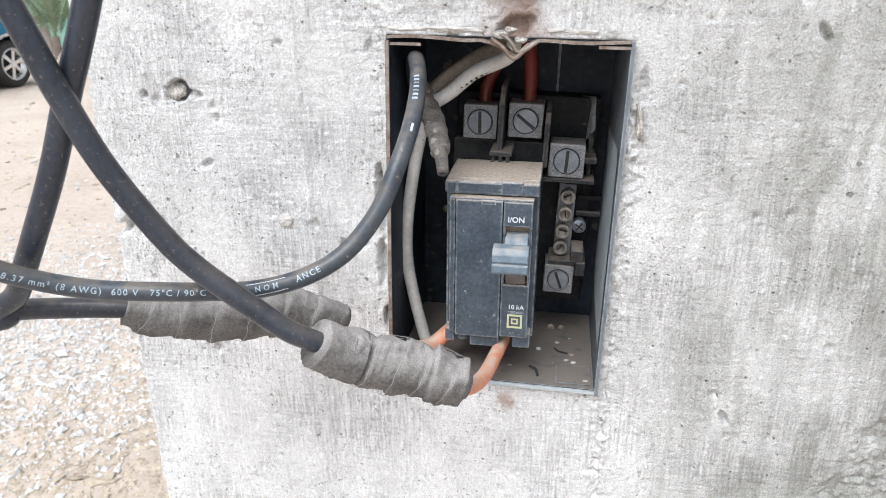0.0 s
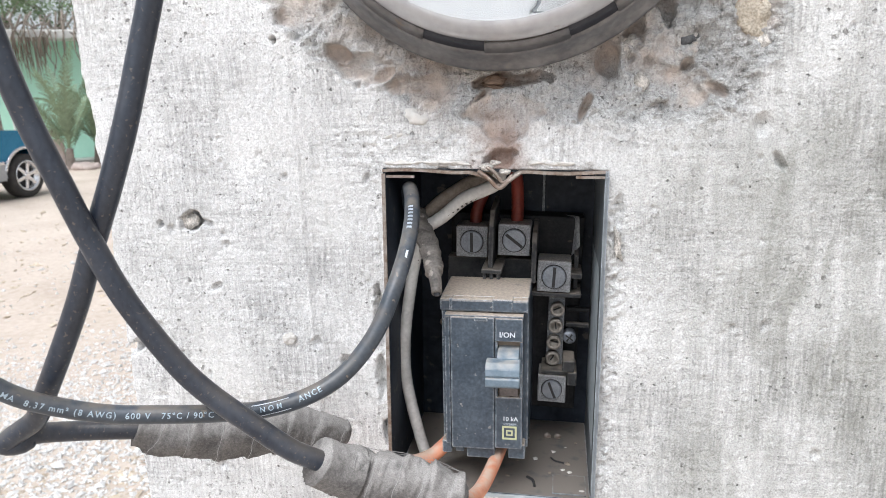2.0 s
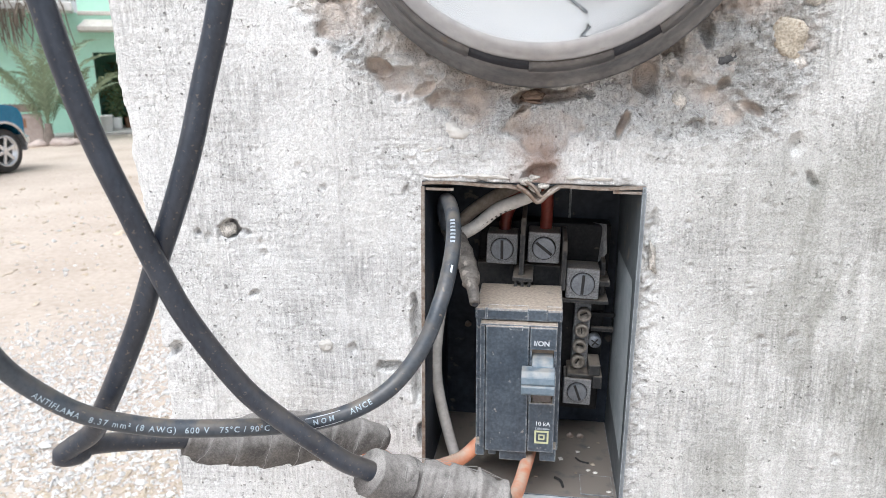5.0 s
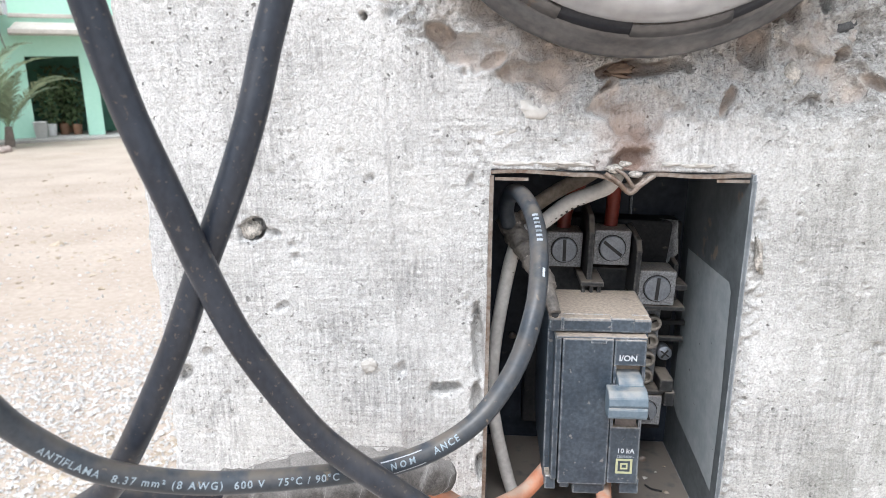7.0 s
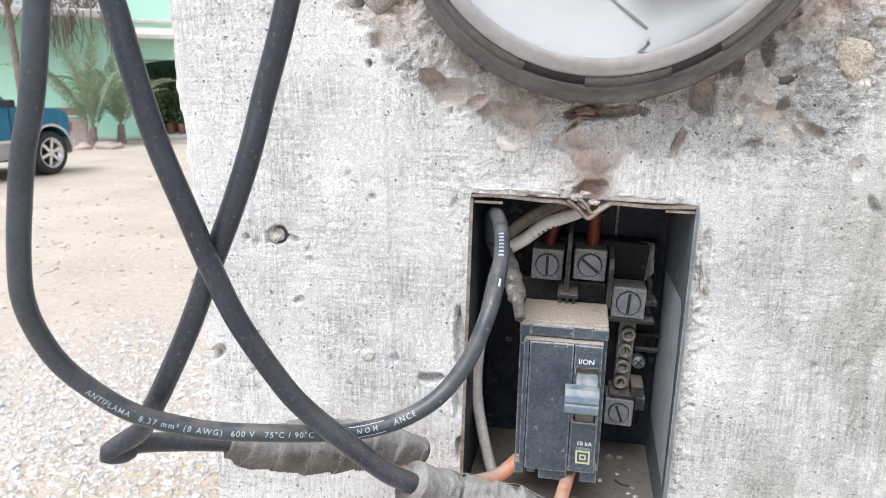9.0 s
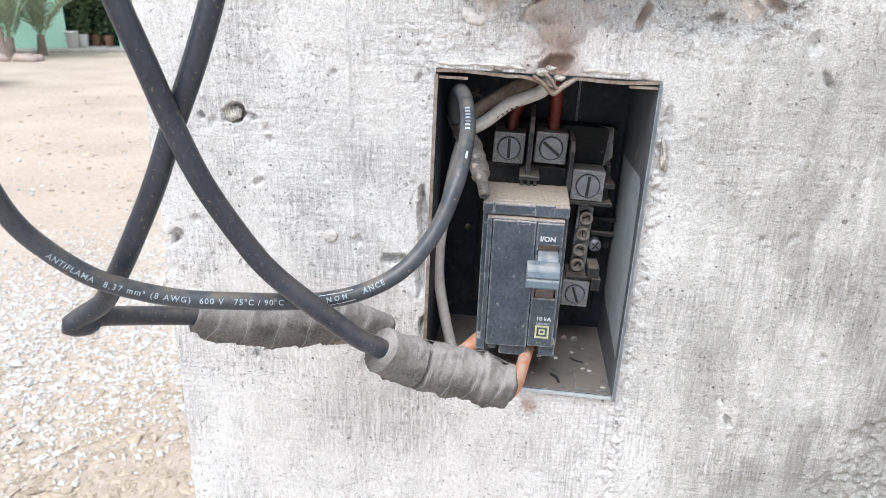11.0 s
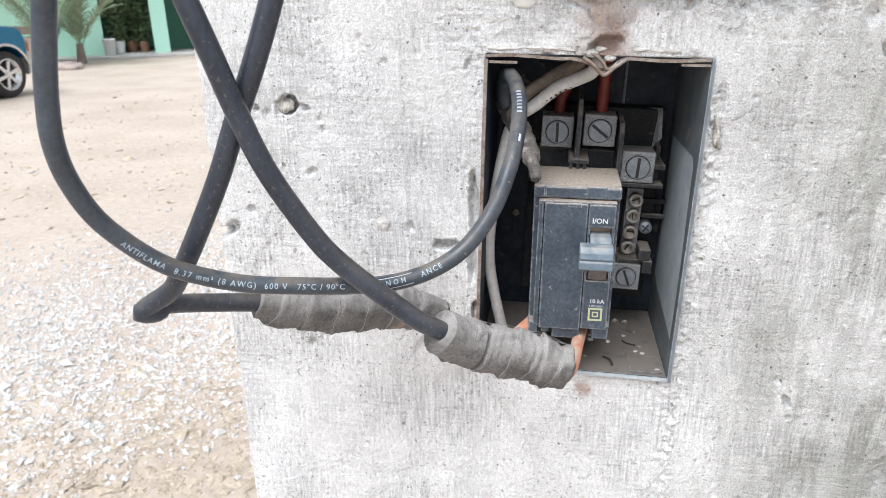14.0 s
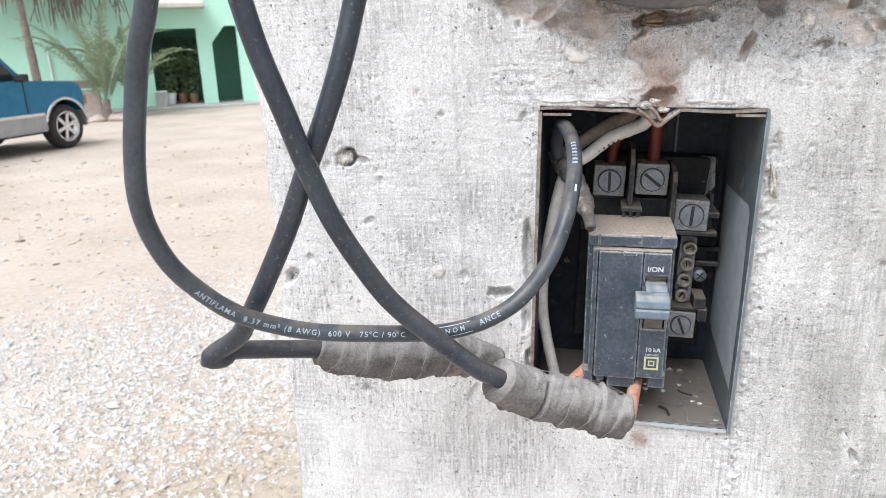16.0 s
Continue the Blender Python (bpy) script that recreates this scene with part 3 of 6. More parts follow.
# smooth sockets left by lost stones: x, z, half width, half height, depth, lean, earth
SCOOPS = [(0.0405, 1.4870, 0.0054, 0.0074, 0.0085, 0.15, 0.9), (0.0320, 1.4708, 0.0018, 0.0054, 0.0035, -0.45, 0.8), (0.0660, 1.4785, 0.0125, 0.0070, 0.0030, -0.25, 0.75),
          (0.0685, 1.4843, 0.0034, 0.0026, 0.0060, 0.2, 1.0), (0.0780, 1.4755, 0.0060, 0.0022, 0.0032, -0.55, 0.8), (-0.0530, 1.4890, 0.0080, 0.0050, 0.0042, -0.2, 0.75), (-0.0610, 1.4945, 0.0048, 0.0030, 0.0050, -0.5, 0.9),
          (-0.0800, 1.5110, 0.0050, 0.0085, 0.0030, 0.35, 0.7), (-0.0910, 1.5265, 0.0017, 0.0082, 0.0110, 0.03, 1.0), (-0.0290, 1.4805, 0.0110, 0.0040, 0.0045, -0.1, 0.9), (0.0050, 1.4815, 0.0130, 0.0030, 0.0080, 0.05, 1.0),
          (-0.0060, 1.4755, 0.0020, 0.0045, 0.0045, -0.7, 1.0), (0.0020, 1.4685, 0.0100, 0.0085, 0.0016, 0.2, 0.75), (0.0880, 1.5285, 0.0060, 0.0045, 0.0110, 0.2, 1.0), (0.0600, 1.5070, 0.0024, 0.0075, 0.0060, 0.25, 0.6),
          (0.0500, 1.4990, 0.0050, 0.0036, 0.0040, 0.5, 0.8), (0.0545, 1.4860, 0.0016, 0.0022, 0.0030, 0.1, 0.7), (-0.0860, 1.5000, 0.0012, 0.0018, 0.0030, 0.3, 1.0), (-0.0440, 1.4850, 0.0036, 0.0020, 0.0040, 0.3, 0.9)]
# x, z, half width, half height, depth, lean
HOLES = [(-0.129, 1.429, 0.0048, 0.0042, 0.008, 0.3), (-0.1225, 1.4282, 0.004, 0.0016, 0.003, -0.2), (-0.143, 1.428, 0.0016, 0.0018, 0.003, 0), (-0.062, 1.3695, 0.006, 0.0026, 0.006, 0.1),
         (0.100, 1.450, 0.0014, 0.0036, 0.003, 0.5), (0.087, 1.303, 0.0013, 0.0036, 0.003, 0.5), (-0.075, 1.319, 0.0018, 0.0055, 0.002, -0.4), (-0.086, 1.447, 0.0016, 0.0013, 0.002, 0),
         (-0.120, 1.401, 0.003, 0.0015, 0.002, 0.5), (-0.052, 1.446, 0.001, 0.003, 0.002, -0.4), (0.001, 1.4525, 0.0065, 0.0035, 0.0045, 0.2), (0.0445, 1.432, 0.0016, 0.008, 0.002, -0.1),
         (-0.0495, 1.386, 0.0022, 0.015, 0.006, 0.05), (-0.0505, 1.362, 0.002, 0.010, 0.006, 0.0), (-0.0485, 1.338, 0.0025, 0.006, 0.004, 0.0), (-0.160, 1.374, 0.0045, 0.0025, 0.005, 0.9), (-0.1655, 1.371, 0.004, 0.003, 0.006, 0)]


def relief(x, z):
    """How far the face lies behind the plane y = 0, in metres, and where earth has caught."""
    y = 0.00035 * fbm(x * 420, z * 60, 3, 3) + 0.0003 * fbm(x * 900, z * 700, 8, 2) + 0.0007 * fbm(x * 25, z * 16, 5, 3)
    y = y + 0.00016 * fbm(x * 30, z * 420, 12, 2)
    rng = np.random.RandomState(4)
    for px, pz, r, d in zip(rng.uniform(-0.16, 0.22, 460), rng.uniform(1.22, 1.54, 460), rng.gamma(1.6, 0.00030, 460) + 0.0004, rng.uniform(0.5, 1.3, 460)):
        near = (np.abs(x - px) < 0.006) & (np.abs(z - pz) < 0.006)
        if near.any():
            q = np.hypot(x[near] - px, (z[near] - pz) * 0.8) / r
            y[near] += d * r * np.clip(1.25 - q, 0, 0.8)
    # a low upright ridge where two form boards met
    seam = -0.0795 + 0.016 * (1.44 - z)
    y = y - 0.0006 * np.exp(-((x - seam) / 0.0012) ** 2) + 0.0004 * (x > seam) * np.clip((-0.05 - x) / 0.02, 0, 1)
    rough = np.clip((0.02 - np.abs(x + 0.005)) / 0.02, 0, 1) * np.clip((z - 1.44) / 0.02, 0, 1)
    y = y + rough * 0.0012 * fbm(x * 260, z * 260, 31, 3)
    d = dist_poly(x + 0.005 * fbm(x * 90, z * 90, 21, 4), z + 0.005 * fbm(x * 90, z * 90, 25, 4), HOLLOW)
    ramp = np.clip(d / 0.030, 0, 1)
    lift = np.clip(d / 0.0055, 0, 1) ** 1.5
    ridged = 0.5 - np.abs(fbm(x * 170, z * 170, 44, 4))
    lumps = 0.0070 * fbm(x * 62, z * 62, 40, 3) - 0.0040 * ridged + 0.0020
    y = y + lift * np.where(d > 0, 0.0006 + 0.0085 * ramp + (0.35 + 0.65 * ramp) * lumps, 0)
    y = y + lift * (0.0020 * fbm(x * 430, z * 430, 48, 3))
    earth = np.clip(ramp * 0.50 + 120 * np.clip(lumps, -0.004, 0.004) * ramp + 0.9 * fbm(x * 40, z * 40, 140, 3) - 0.12, 0, 0.8) * lift
    for px, pz, a, b, depth, lean, dirt in SCOOPS:
        near = (np.abs(x - px) < 0.03) & (np.abs(z - pz) < 0.03)
        xx, zz = x[near], z[near]
        dx, dz = xx - px, zz - pz
        u, v = (dx * math.cos(lean) + dz * math.sin(lean)) / a, (-dx * math.sin(lean) + dz * math.cos(lean)) / b
        q = np.hypot(u, v) * (1 + 0.75 * fbm(xx * 130, zz * 130, 61, 4))
        m = np.clip((1.15 - q) / 0.36, 0, 1)
        m = m * m * (3 - 2 * m)
        floor_y = 0.0012 + 0.0085 * float(np.mean(ramp[near])) + 1.25 * depth * np.sqrt(np.clip(1.05 - q * q, 0, 1)) + 0.0011 * fbm(xx * 220, zz * 220, 63, 4)
        y[near] = y[near] * (1 - m) + m * np.maximum(floor_y, y[near] * 0.4)
        earth[near] = np.maximum(earth[near], dirt * m * np.clip(0.75 + 1.1 * fbm(xx * 110, zz * 110, 66, 3), 0.25, 1))
    d2 = dist_poly(x + 0.005 * fbm(x * 90, z * 90, 91, 3), z + 0.005 * fbm(x * 90, z * 90, 95, 3), SPALL)
    y = y + np.clip(d2 / 0.005, 0, 1) * np.where(d2 > 0, 0.0010 + 0.0018 * np.clip(d2 / 0.01, 0, 1) + 0.0017 * fbm(x * 420, z * 420, 97, 4), 0)
    for px, pz, a, b, depth, lean in HOLES:
        near = (np.abs(x - px) < 0.03) & (np.abs(z - pz) < 0.03)
        dx, dz = x[near] - px, z[near] - pz
        u, v = (dx * math.cos(lean) + dz * math.sin(lean)) / a, (-dx * math.sin(lean) + dz * math.cos(lean)) / b
        q = np.hypot(u, v) + 0.22 * fbm(x[near] * 500, z[near] * 500, 60, 2)
        y[near] += depth * np.clip((1.12 - q) / 0.45, 0, 1)
    # rounded, nibbled arris
    e = x - EDGE_X - 0.001 + 0.05 * np.clip(z - 1.44, 0, 1)
    y = y + 0.0025 * np.clip(1 - e / 0.003, 0, 1) ** 2
    inside = np.hypot(x - METER.x, z - METER.z) < 0.074
    y = np.where(inside, np.maximum(y, 0.016), y)
    # crumbly mortar along the box and between box and hollow
    bx = (x + 0.045) * math.cos(radians(TILT_BOX)) - (z - 1.45) * math.sin(radians(TILT_BOX))
    side = np.clip(1 - np.abs(bx - BW - 0.003) / 0.006, 0, 1) * (z < 1.435) + 0.35 * np.clip(1 - np.abs(bx + 0.004) / 0.006, 0, 1)
    over = np.clip(1 - np.abs(z - 1.459) / 0.010, 0, 1) * (np.abs(x - 0.005) < 0.075)
    return y + (1.3 * side + 0.6 * over) * (0.0016 * fbm(x * 480, z * 480, 90, 3) + 0.0002), earth, lift


def spaced(a, b, step):
    return list(np.linspace(a, b, max(2, int(round((b - a) / step)) + 1)))


G = 0.0006
rows_z = spaced(-0.26, -BH, G)[:-1] + spaced(-BH, 0, G) + spaced(0, 0.15, G)[1:]
cols_mid = spaced(0, BW, G)
cols_right = spaced(BW, 0.27, G)[1:]
n_left = 205
ct, st = math.cos(radians(TILT_BOX)), math.sin(radians(TILT_BOX))
LX = np.zeros((len(rows_z), n_left + len(cols_mid) + len(cols_right)))
LZ = np.zeros_like(LX)
for j, lz in enumerate(rows_z):
    z_here = 1.45 + lz
    edge_here = EDGE_X + 0.001 - 0.05 * max(0.0, z_here - 1.44)
    nibble = 0.003 * float(fbm(np.array([z_here * 60.0]), np.array([0.5]), 70, 4)[0])
    lx_edge = (edge_here + nibble + 0.045 - lz * st) / ct
    LX[j] = list(np.linspace(lx_edge, 0, n_left + 1))[:-1] + cols_mid + cols_right
    LZ[j] = lz
# a crumbled joint: the opening's rim runs unevenly
WX, WZ = -0.045 + LX * ct + LZ * st, 1.45 - LX * st + LZ * ct
WY, EARTH, GRIT = relief(WX.copy(), WZ.copy())
nj, ni = LX.shape
verts = np.stack([WX, WY, WZ], -1).reshape(-1, 3).tolist()
i0, i1 = n_left, n_left + len(cols_mid) - 1
j0 = len(spaced(-0.26, -BH, G)) - 1
j1 = j0 + len(spaced(-BH, 0, G)) - 1
faces = []
for j in range(nj - 1):
    for i in range(ni - 1):
        if not (i0 <= i < i1 and j0 <= j < j1):
            a = j * ni + i
            faces.append((a, a + 1, a + ni + 1, a + ni))
# reveals of the pocket behind the sheet box
rim = [(j0, i) for i in range(i0, i1 + 1)] + [(j, i1) for j in range(j0 + 1, j1 + 1)] + [(j1, i) for i in range(i1 - 1, i0 - 1, -1)] + [(j, i0) for j in range(j1 - 1, j0, -1)]
back = len(verts)
for j, i in rim:
    verts.append((WX[j, i], 0.08, WZ[j, i]))
for k in range(len(rim)):
    q = (k + 1) % len(rim)
    faces.append((rim[k][0] * ni + rim[k][1], rim[q][0] * ni + rim[q][1], back + q, back + k))
# outer sides back to the full thickness
outer = [(0, i) for i in range(ni)] + [(j, ni - 1) for j in range(1, nj)] + [(nj - 1, i) for i in range(ni - 2, -1, -1)] + [(j, 0) for j in range(nj - 2, 0, -1)]
back = len(verts)
for j, i in outer:
    verts.append((WX[j, i], 0.30, WZ[j, i]))
for k in range(len(outer)):
    q = (k + 1) % len(outer)
    faces.append((outer[q][0] * ni + outer[q][1], outer[k][0] * ni + outer[k][1], back + k, back + q))
mesh = bpy.data.meshes.new("wall_north")
mesh.from_pydata(verts, [], faces)
for key, field in (("earth", EARTH), ("grit", GRIT)):
    values = np.zeros(len(verts), np.float32)
    values[:field.size] = field.reshape(-1)
    mesh.attributes.new(key, "FLOAT", "POINT").data.foreach_set("value", values)
wall = link("wall_north", mesh, CONCRETE, None, smooth=True)
tagged(wall, "rough grey cast concrete wall with board marks and a broken hollow", "wall", kind="structure")
bm = bmesh.new()
add_box(bm, (-0.164, 0.004, 0.0), (0.62, 0.30, 1.199))
add_box(bm, (-0.164, 0.004, 1.593), (0.62, 0.30, 2.30))
add_box(bm, (0.232, 0.004, 1.199), (0.62, 0.30, 1.593))
part("wall_body", bm, CONCRETE, wall)


def lump(r, seed, squash=(1, 1, 1), rough=0.25, sub=2):
    """A worn stone: a ball pushed in and out."""
    b = bmesh.new()
    bmesh.ops.create_icosphere(b, subdivisions=sub, radius=1.0)
    for v in b.verts:
        k = 1 + rough * noise.noise(v.co * 1.1 + Vector((seed * 7.1, 0, seed))) + rough * 0.5 * abs(noise.noise(v.co * 2.6 + Vector((seed, 3, 0)))) + (rough * 0.25 * noise.noise(v.co * 9.0 + Vector((0, seed, 5))) if sub > 2 else 0)
        v.co = Vector((v.co.x * squash[0], v.co.y * squash[1], v.co.z * squash[2])) * r * k
    return b


# stones and flakes laid bare by the break
for name, x, y, z, r, sq, mat, seed, lab in (
        ("stone", 0.0905, 0.0075, 1.5005, 0.0076, (0.80, 0.62, 1.0), STONE_Y, 31, "ochre stone set in the concrete"),
        ("stone", 0.0935, 0.0066, 1.4920, 0.0064, (0.85, 0.5, 0.8), STONE_A, 32, "pale buff stone set in the concrete"),
        ("stone", 0.0680, 0.0098, 1.4940, 0.0034, (1.2, 0.6, 0.75), STONE_D, 5, "charcoal stone set in the concrete"),
        ("stone", -0.0825, 0.0078, 1.5265, 0.0068, (0.95, 0.7, 1.05), STONE_A, 8, "round grey stone set in the concrete"),
        ("stone", -0.0965, 0.0066, 1.5270, 0.0062, (0.62, 0.6, 1.1), STONE_A, 9, "grey stone set in the concrete"),
        ("stone", 0.0975, 0.0066, 1.5140, 0.0062, (1, 0.6, 0.8), STONE_A, 13, "grey stone set in the concrete"),
        ("stone", 0.0480, 0.0090, 1.4920, 0.0034, (0.8, 0.7, 1.2), STONE_A, 17, "grey stone set in the concrete"),
        ("stone", 0.0520, 0.0060, 1.4790, 0.0030, (0.9, 0.7, 1.2), STONE_A, 18, "grey stone set in the concrete"),
        ("stone", 0.0750, 0.0110, 1.5010, 0.0026, (1.1, 0.7, 0.9), STONE_D, 19, "small charcoal stone set in the concrete"),
        ("mortar_flake", -0.0330, 0.0034, 1.4680, 0.0066, (1.15, 0.5, 0.5), MORTAR, 21, "loose mortar flake on the edge of the break"),
        ("mortar_flake", -0.0400, 0.0010, 1.4625, 0.0034, (1.3, 0.28, 0.4), MORTAR, 22, "loose mortar flake on the edge of the break"),
        ("paint_drip", 0.0445, -0.0014, 1.4200, 0.0052, (0.22, 0.25, 1.0), STONE_A, 29, "grey smear of sealant beside the box"),
        ("peg", -0.0013, 0.0105, 1.4790, 0.0040, (1.3, 0.6, 0.30), BARK_ROT, 30, "rotten scrap of wood in the crevice"),
        ("pebble", -0.0893, -0.0002, 1.379, 0.0022, (1, 0.6, 1), MORTAR, 24, "small pale lump on the concrete"),
        ("pebble", -0.131, 0.0035, 1.429, 0.0034, (1, 0.6, 1), STONE_A, 26, "grey plug in the hole"),
        ("pebble", -0.002, 0.0095, 1.4815, 0.003, (1.3, 0.8, 0.6), BARK_ROT, 27, "brown crumb in the crevice")):
    b = lump(r, seed, sq, 0.34 if name == "stone" else 0.7, 4)
    ob = part(name, b, mat, wall, lab, True)
    ob.matrix_world = pose(x, y, z, 0, seed * 23 % 50 - 25, 0)

# broken mortar edge left along the top of the box
rng = random.Random(29)
for k in range(15):
    lx = 0.001 + k * 0.0058 + rng.uniform(-0.001, 0.001)
    if 0.034 < lx < 0.056 or lx > 0.076:
        continue
    r = rng.uniform(0.0016, 0.0030)
    ob = part("mortar_flake", lump(r, 60 + k, (1.5, 0.5, rng.uniform(0.25, 0.45)), 0.7, 3), MORTAR, wall, "", True)
    ob.matrix_world = BOX @ pose(lx, 0.0006, 0.0020 + rng.uniform(0, 0.0007), 0, rng.uniform(-9, 9), 0)

# ---- the sheet-steel box in the wall ----
enclosure = thing("breaker_box", BOX, "open grey steel breaker box sunk flush in the concrete wall", "electrical box")
T = 0.0012
# panel colours carry the shade: back and left darkened, right side lightened
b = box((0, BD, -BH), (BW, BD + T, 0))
part("back_panel", b, SHEET_SHADED, enclosure)
part("side_panel", box((0, -0.0008, -BH), (T, BD - 0.0003, 0)), SHEET_SHADED, enclosure)
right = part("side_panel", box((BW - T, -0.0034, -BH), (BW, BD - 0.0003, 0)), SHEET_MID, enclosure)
# the lower part of this side has lost its dark dust
b = bmesh.new()
outline = [(0.0575, -0.0395), (0.030, -0.0393), (0.0065, -0.0390), (0.0034, -0.0420), (0.0022, -0.060), (0.0015, -0.080), (0.0012, -0.100), (0.0015, -0.119), (0.020, -0.1165), (0.050, -0.1135), (0.0590, -0.110), (0.0580, -0.075)]
loop = [b.verts.new((BW - T - 0.0003, yy + 0.0004 * math.sin(k * 2.1), zz)) for k, (yy, zz) in enumerate(outline)]
b.faces.new(loop)
part("worn_paint", b, SHEET_WORN, right, "pale worn paint on the box side")
part("bottom_panel", box((T + 0.0002, -0.001, -BH), (BW - T - 0.0002, BD - 0.0003, -BH + T), 0.0), SHEET, enclosure, "dust-covered bottom of the box")
part("top_panel", box((T + 0.0002, 0.002, -T), (BW - T - 0.0002, BD - 0.0003, 0.0)), SHEET, enclosure)
# the top lip, dented in the middle where the wires come out
b = bmesh.new()
n = 90
ring = []
for k in range(n + 1):
    x = BW * k / n
    dent = -0.0052 * math.exp(-((x - 0.0455) / 0.0048) ** 2) - 0.0012 * math.exp(-((x - 0.036) / 0.006) ** 2) + 0.0010 * math.exp(-((x - 0.034) / 0.004) ** 2)
    z = dent + 0.0004 * math.sin(x * 160) - 0.00115
    y0 = -0.0016 - 0.0016 * math.exp(-((x - 0.045) / 0.007) ** 2)
    ring.append([b.verts.new((x, y0, z + 0.00085)), b.verts.new((x, y0, z - 0.00025)), b.verts.new((x, 0.008, z - 0.00025)), b.verts.new((x, 0.008, z + 0.00085))])
for p, q in zip(ring, ring[1:]):
    for k in range(4):
        b.faces.new((p[k], p[(k + 1) % 4], q[(k + 1) % 4], q[k]))
b.faces.new(ring[0][::-1])
b.faces.new(ring[-1])
part("top_lip", b, BARE, enclosure, "bent rusty top edge of the box")
part("corner_tab", box((0.0014, -0.0012, -0.0036), (0.0125, -0.0004, -0.0026)), BARE, enclosure)
part("corner_tab", box((0.074, -0.0012, -0.0030), (0.0848, -0.0004, -0.0020)), BARE, enclosure)
part("edge_strip", box((BW - 0.0014, -0.0039, -BH), (BW + 0.0002, -0.0035, -0.002)), SHEET_MID, enclosure)
part("edge_strip", box((-0.0004, -0.0016, -BH), (0.0010, -0.0010, -0.002)), BARE, enclosure)
part("edge_strip", box((0.004, -0.0022, -BH - 0.0004), (BW - 0.001, -0.0014, -BH + 0.0010)), SHEET_WORN, enclosure)
b = bmesh.new()
tab = [b.verts.new(p) for p in ((0.0715, 0.058, -0.027), (0.0775, 0.052, -0.0265), (0.0782, 0.050, -0.040), (0.0745, 0.054, -0.046), (0.0735, 0.057, -0.037))]
f = b.faces.new(tab)
bmesh.ops.solidify(b, geom=[f], thickness=0.001)
part("bent_tab", b, LUG, enclosure, "bent metal tab in the box")
part("seam_rib", box((0.0605, BD - 0.0016, -0.030), (0.0615, BD, -0.003)), SHEET_MID, enclosure)
for x, z in ((0.012, -0.085), (0.071, -0.128), (0.066, -0.124)):
    part("rivet", lump(0.0018, x * 900, (1, 0.6, 1), 0.2), BARE, enclosure).location = (x, BD - 0.001 if x < 0.05 else 0.05, z if x < 0.05 else -BH + T + 0.0006)

# crumbs and a twist of fibre on the floor of the box
rng = random.Random(6)
for k in range(22):
    r = rng.uniform(0.0004, 0.0013)
    o = part("crumb", lump(r, k, (1.3, 1, 0.5), 0.6, 1), MORTAR if k % 3 else DIRTY_WIRE, enclosure)
    o.location = (rng.uniform(0.046, 0.082), rng.uniform(0.003, 0.05), -BH + T + r * 0.35)
part("fibre", tube([(0.058, 0.012, -BH + 0.0018), (0.0605, 0.009, -BH + 0.0022), (0.0615, 0.005, -BH + 0.0018)], 0.0006, 8, 0.001), SLOT, enclosure)
part("fibre", tube([(0.068, 0.030, -BH + 0.0017), (0.070, 0.027, -BH + 0.0019), (0.074, 0.026, -BH + 0.0017)], 0.0004, 8, 0.001), SLOT, enclosure)
part("loose_sheet", box((0.069, 0.001, -BH + 0.0014), (0.083, 0.016, -BH + 0.0018)), SHEET, enclosure)
# bent sheet and mortar in the notch of the lip
part("lip_fold", tube([(0.0375, -0.0022, -0.0005), (0.0415, -0.0035, -0.0030), (0.0455, -0.0042, -0.0066), (0.0490, -0.0036, -0.0040), (0.0535, -0.0024, -0.0008)], 0.0008, 10, 0.001), BARE, enclosure, "rusty folded strip", True)
part("lip_fold", tube([(0.0405, -0.0020, 0.0012), (0.0440, -0.0030, -0.0010), (0.0470, -0.0036, -0.0046), (0.0505, -0.0030, -0.0018)], 0.0007, 10, 0.001), BARE, enclosure, "rusty folded strip", True)
for k, (x, z, r) in enumerate(((0.0405, 0.0010, 0.0024), (0.0475, -0.0008, 0.0018), (0.0440, 0.0026, 0.0016))):
    part("mortar_crumb", lump(r * 0.8, k + 40, (1.4, 0.7, 0.7), 0.5, 3), STONE_A, enclosure, "", True).location = (x, -0.0012, z)

# ---- the terminal base with its lugs ----
base = thing("terminal_base", INSIDE, "black plastic terminal base with grey screw lugs inside the box", "terminal block")
b = box((0.019, 0.054, -0.121), (0.0805, BD - 0.0004, -0.026), 0.001)
part("base_plate", b, BLACK_BARE, base)


def lug(x0, x1, z0, z1, yf, angle, ys=0.0145):
    cx, cz = (x0 + x1) / 2, (z0 + z1) / 2
    p = part("lug", box((x0, yf, z0), (x1, yf + ys, z1), 0.0007), LUG, base, "dull aluminium screw lug")
    r = (x1 - x0) * 0.345
    b = bmesh.new()
    g = bmesh.ops.create_cone(b, cap_ends=True, segments=32, radius1=r * 1.09, radius2=r * 1.09, depth=0.0003, matrix=Matrix.Translation((cx, yf - 0.0001, cz)) @ FRONT)
    part("screw_recess", b, SLOT, p)
    s = part("screw", cyl(r, 0.0016, Matrix.Translation((cx, yf - 0.0005, cz)) @ FRONT, 32, None, 0.0003), SCREW, p, "slotted screw")
    slot = box((-r * 0.9, -0.0002, -r * 0.13), (r * 0.9, 0.0002, r * 0.13))
    bmesh.ops.transform(slot, matrix=Matrix.Translation((cx, yf - 0.0014, cz)) @ Matrix.Rotation(radians(angle), 4, "Y"), verts=slot.verts)
    part("screw_slot", slot, SLOT, p)


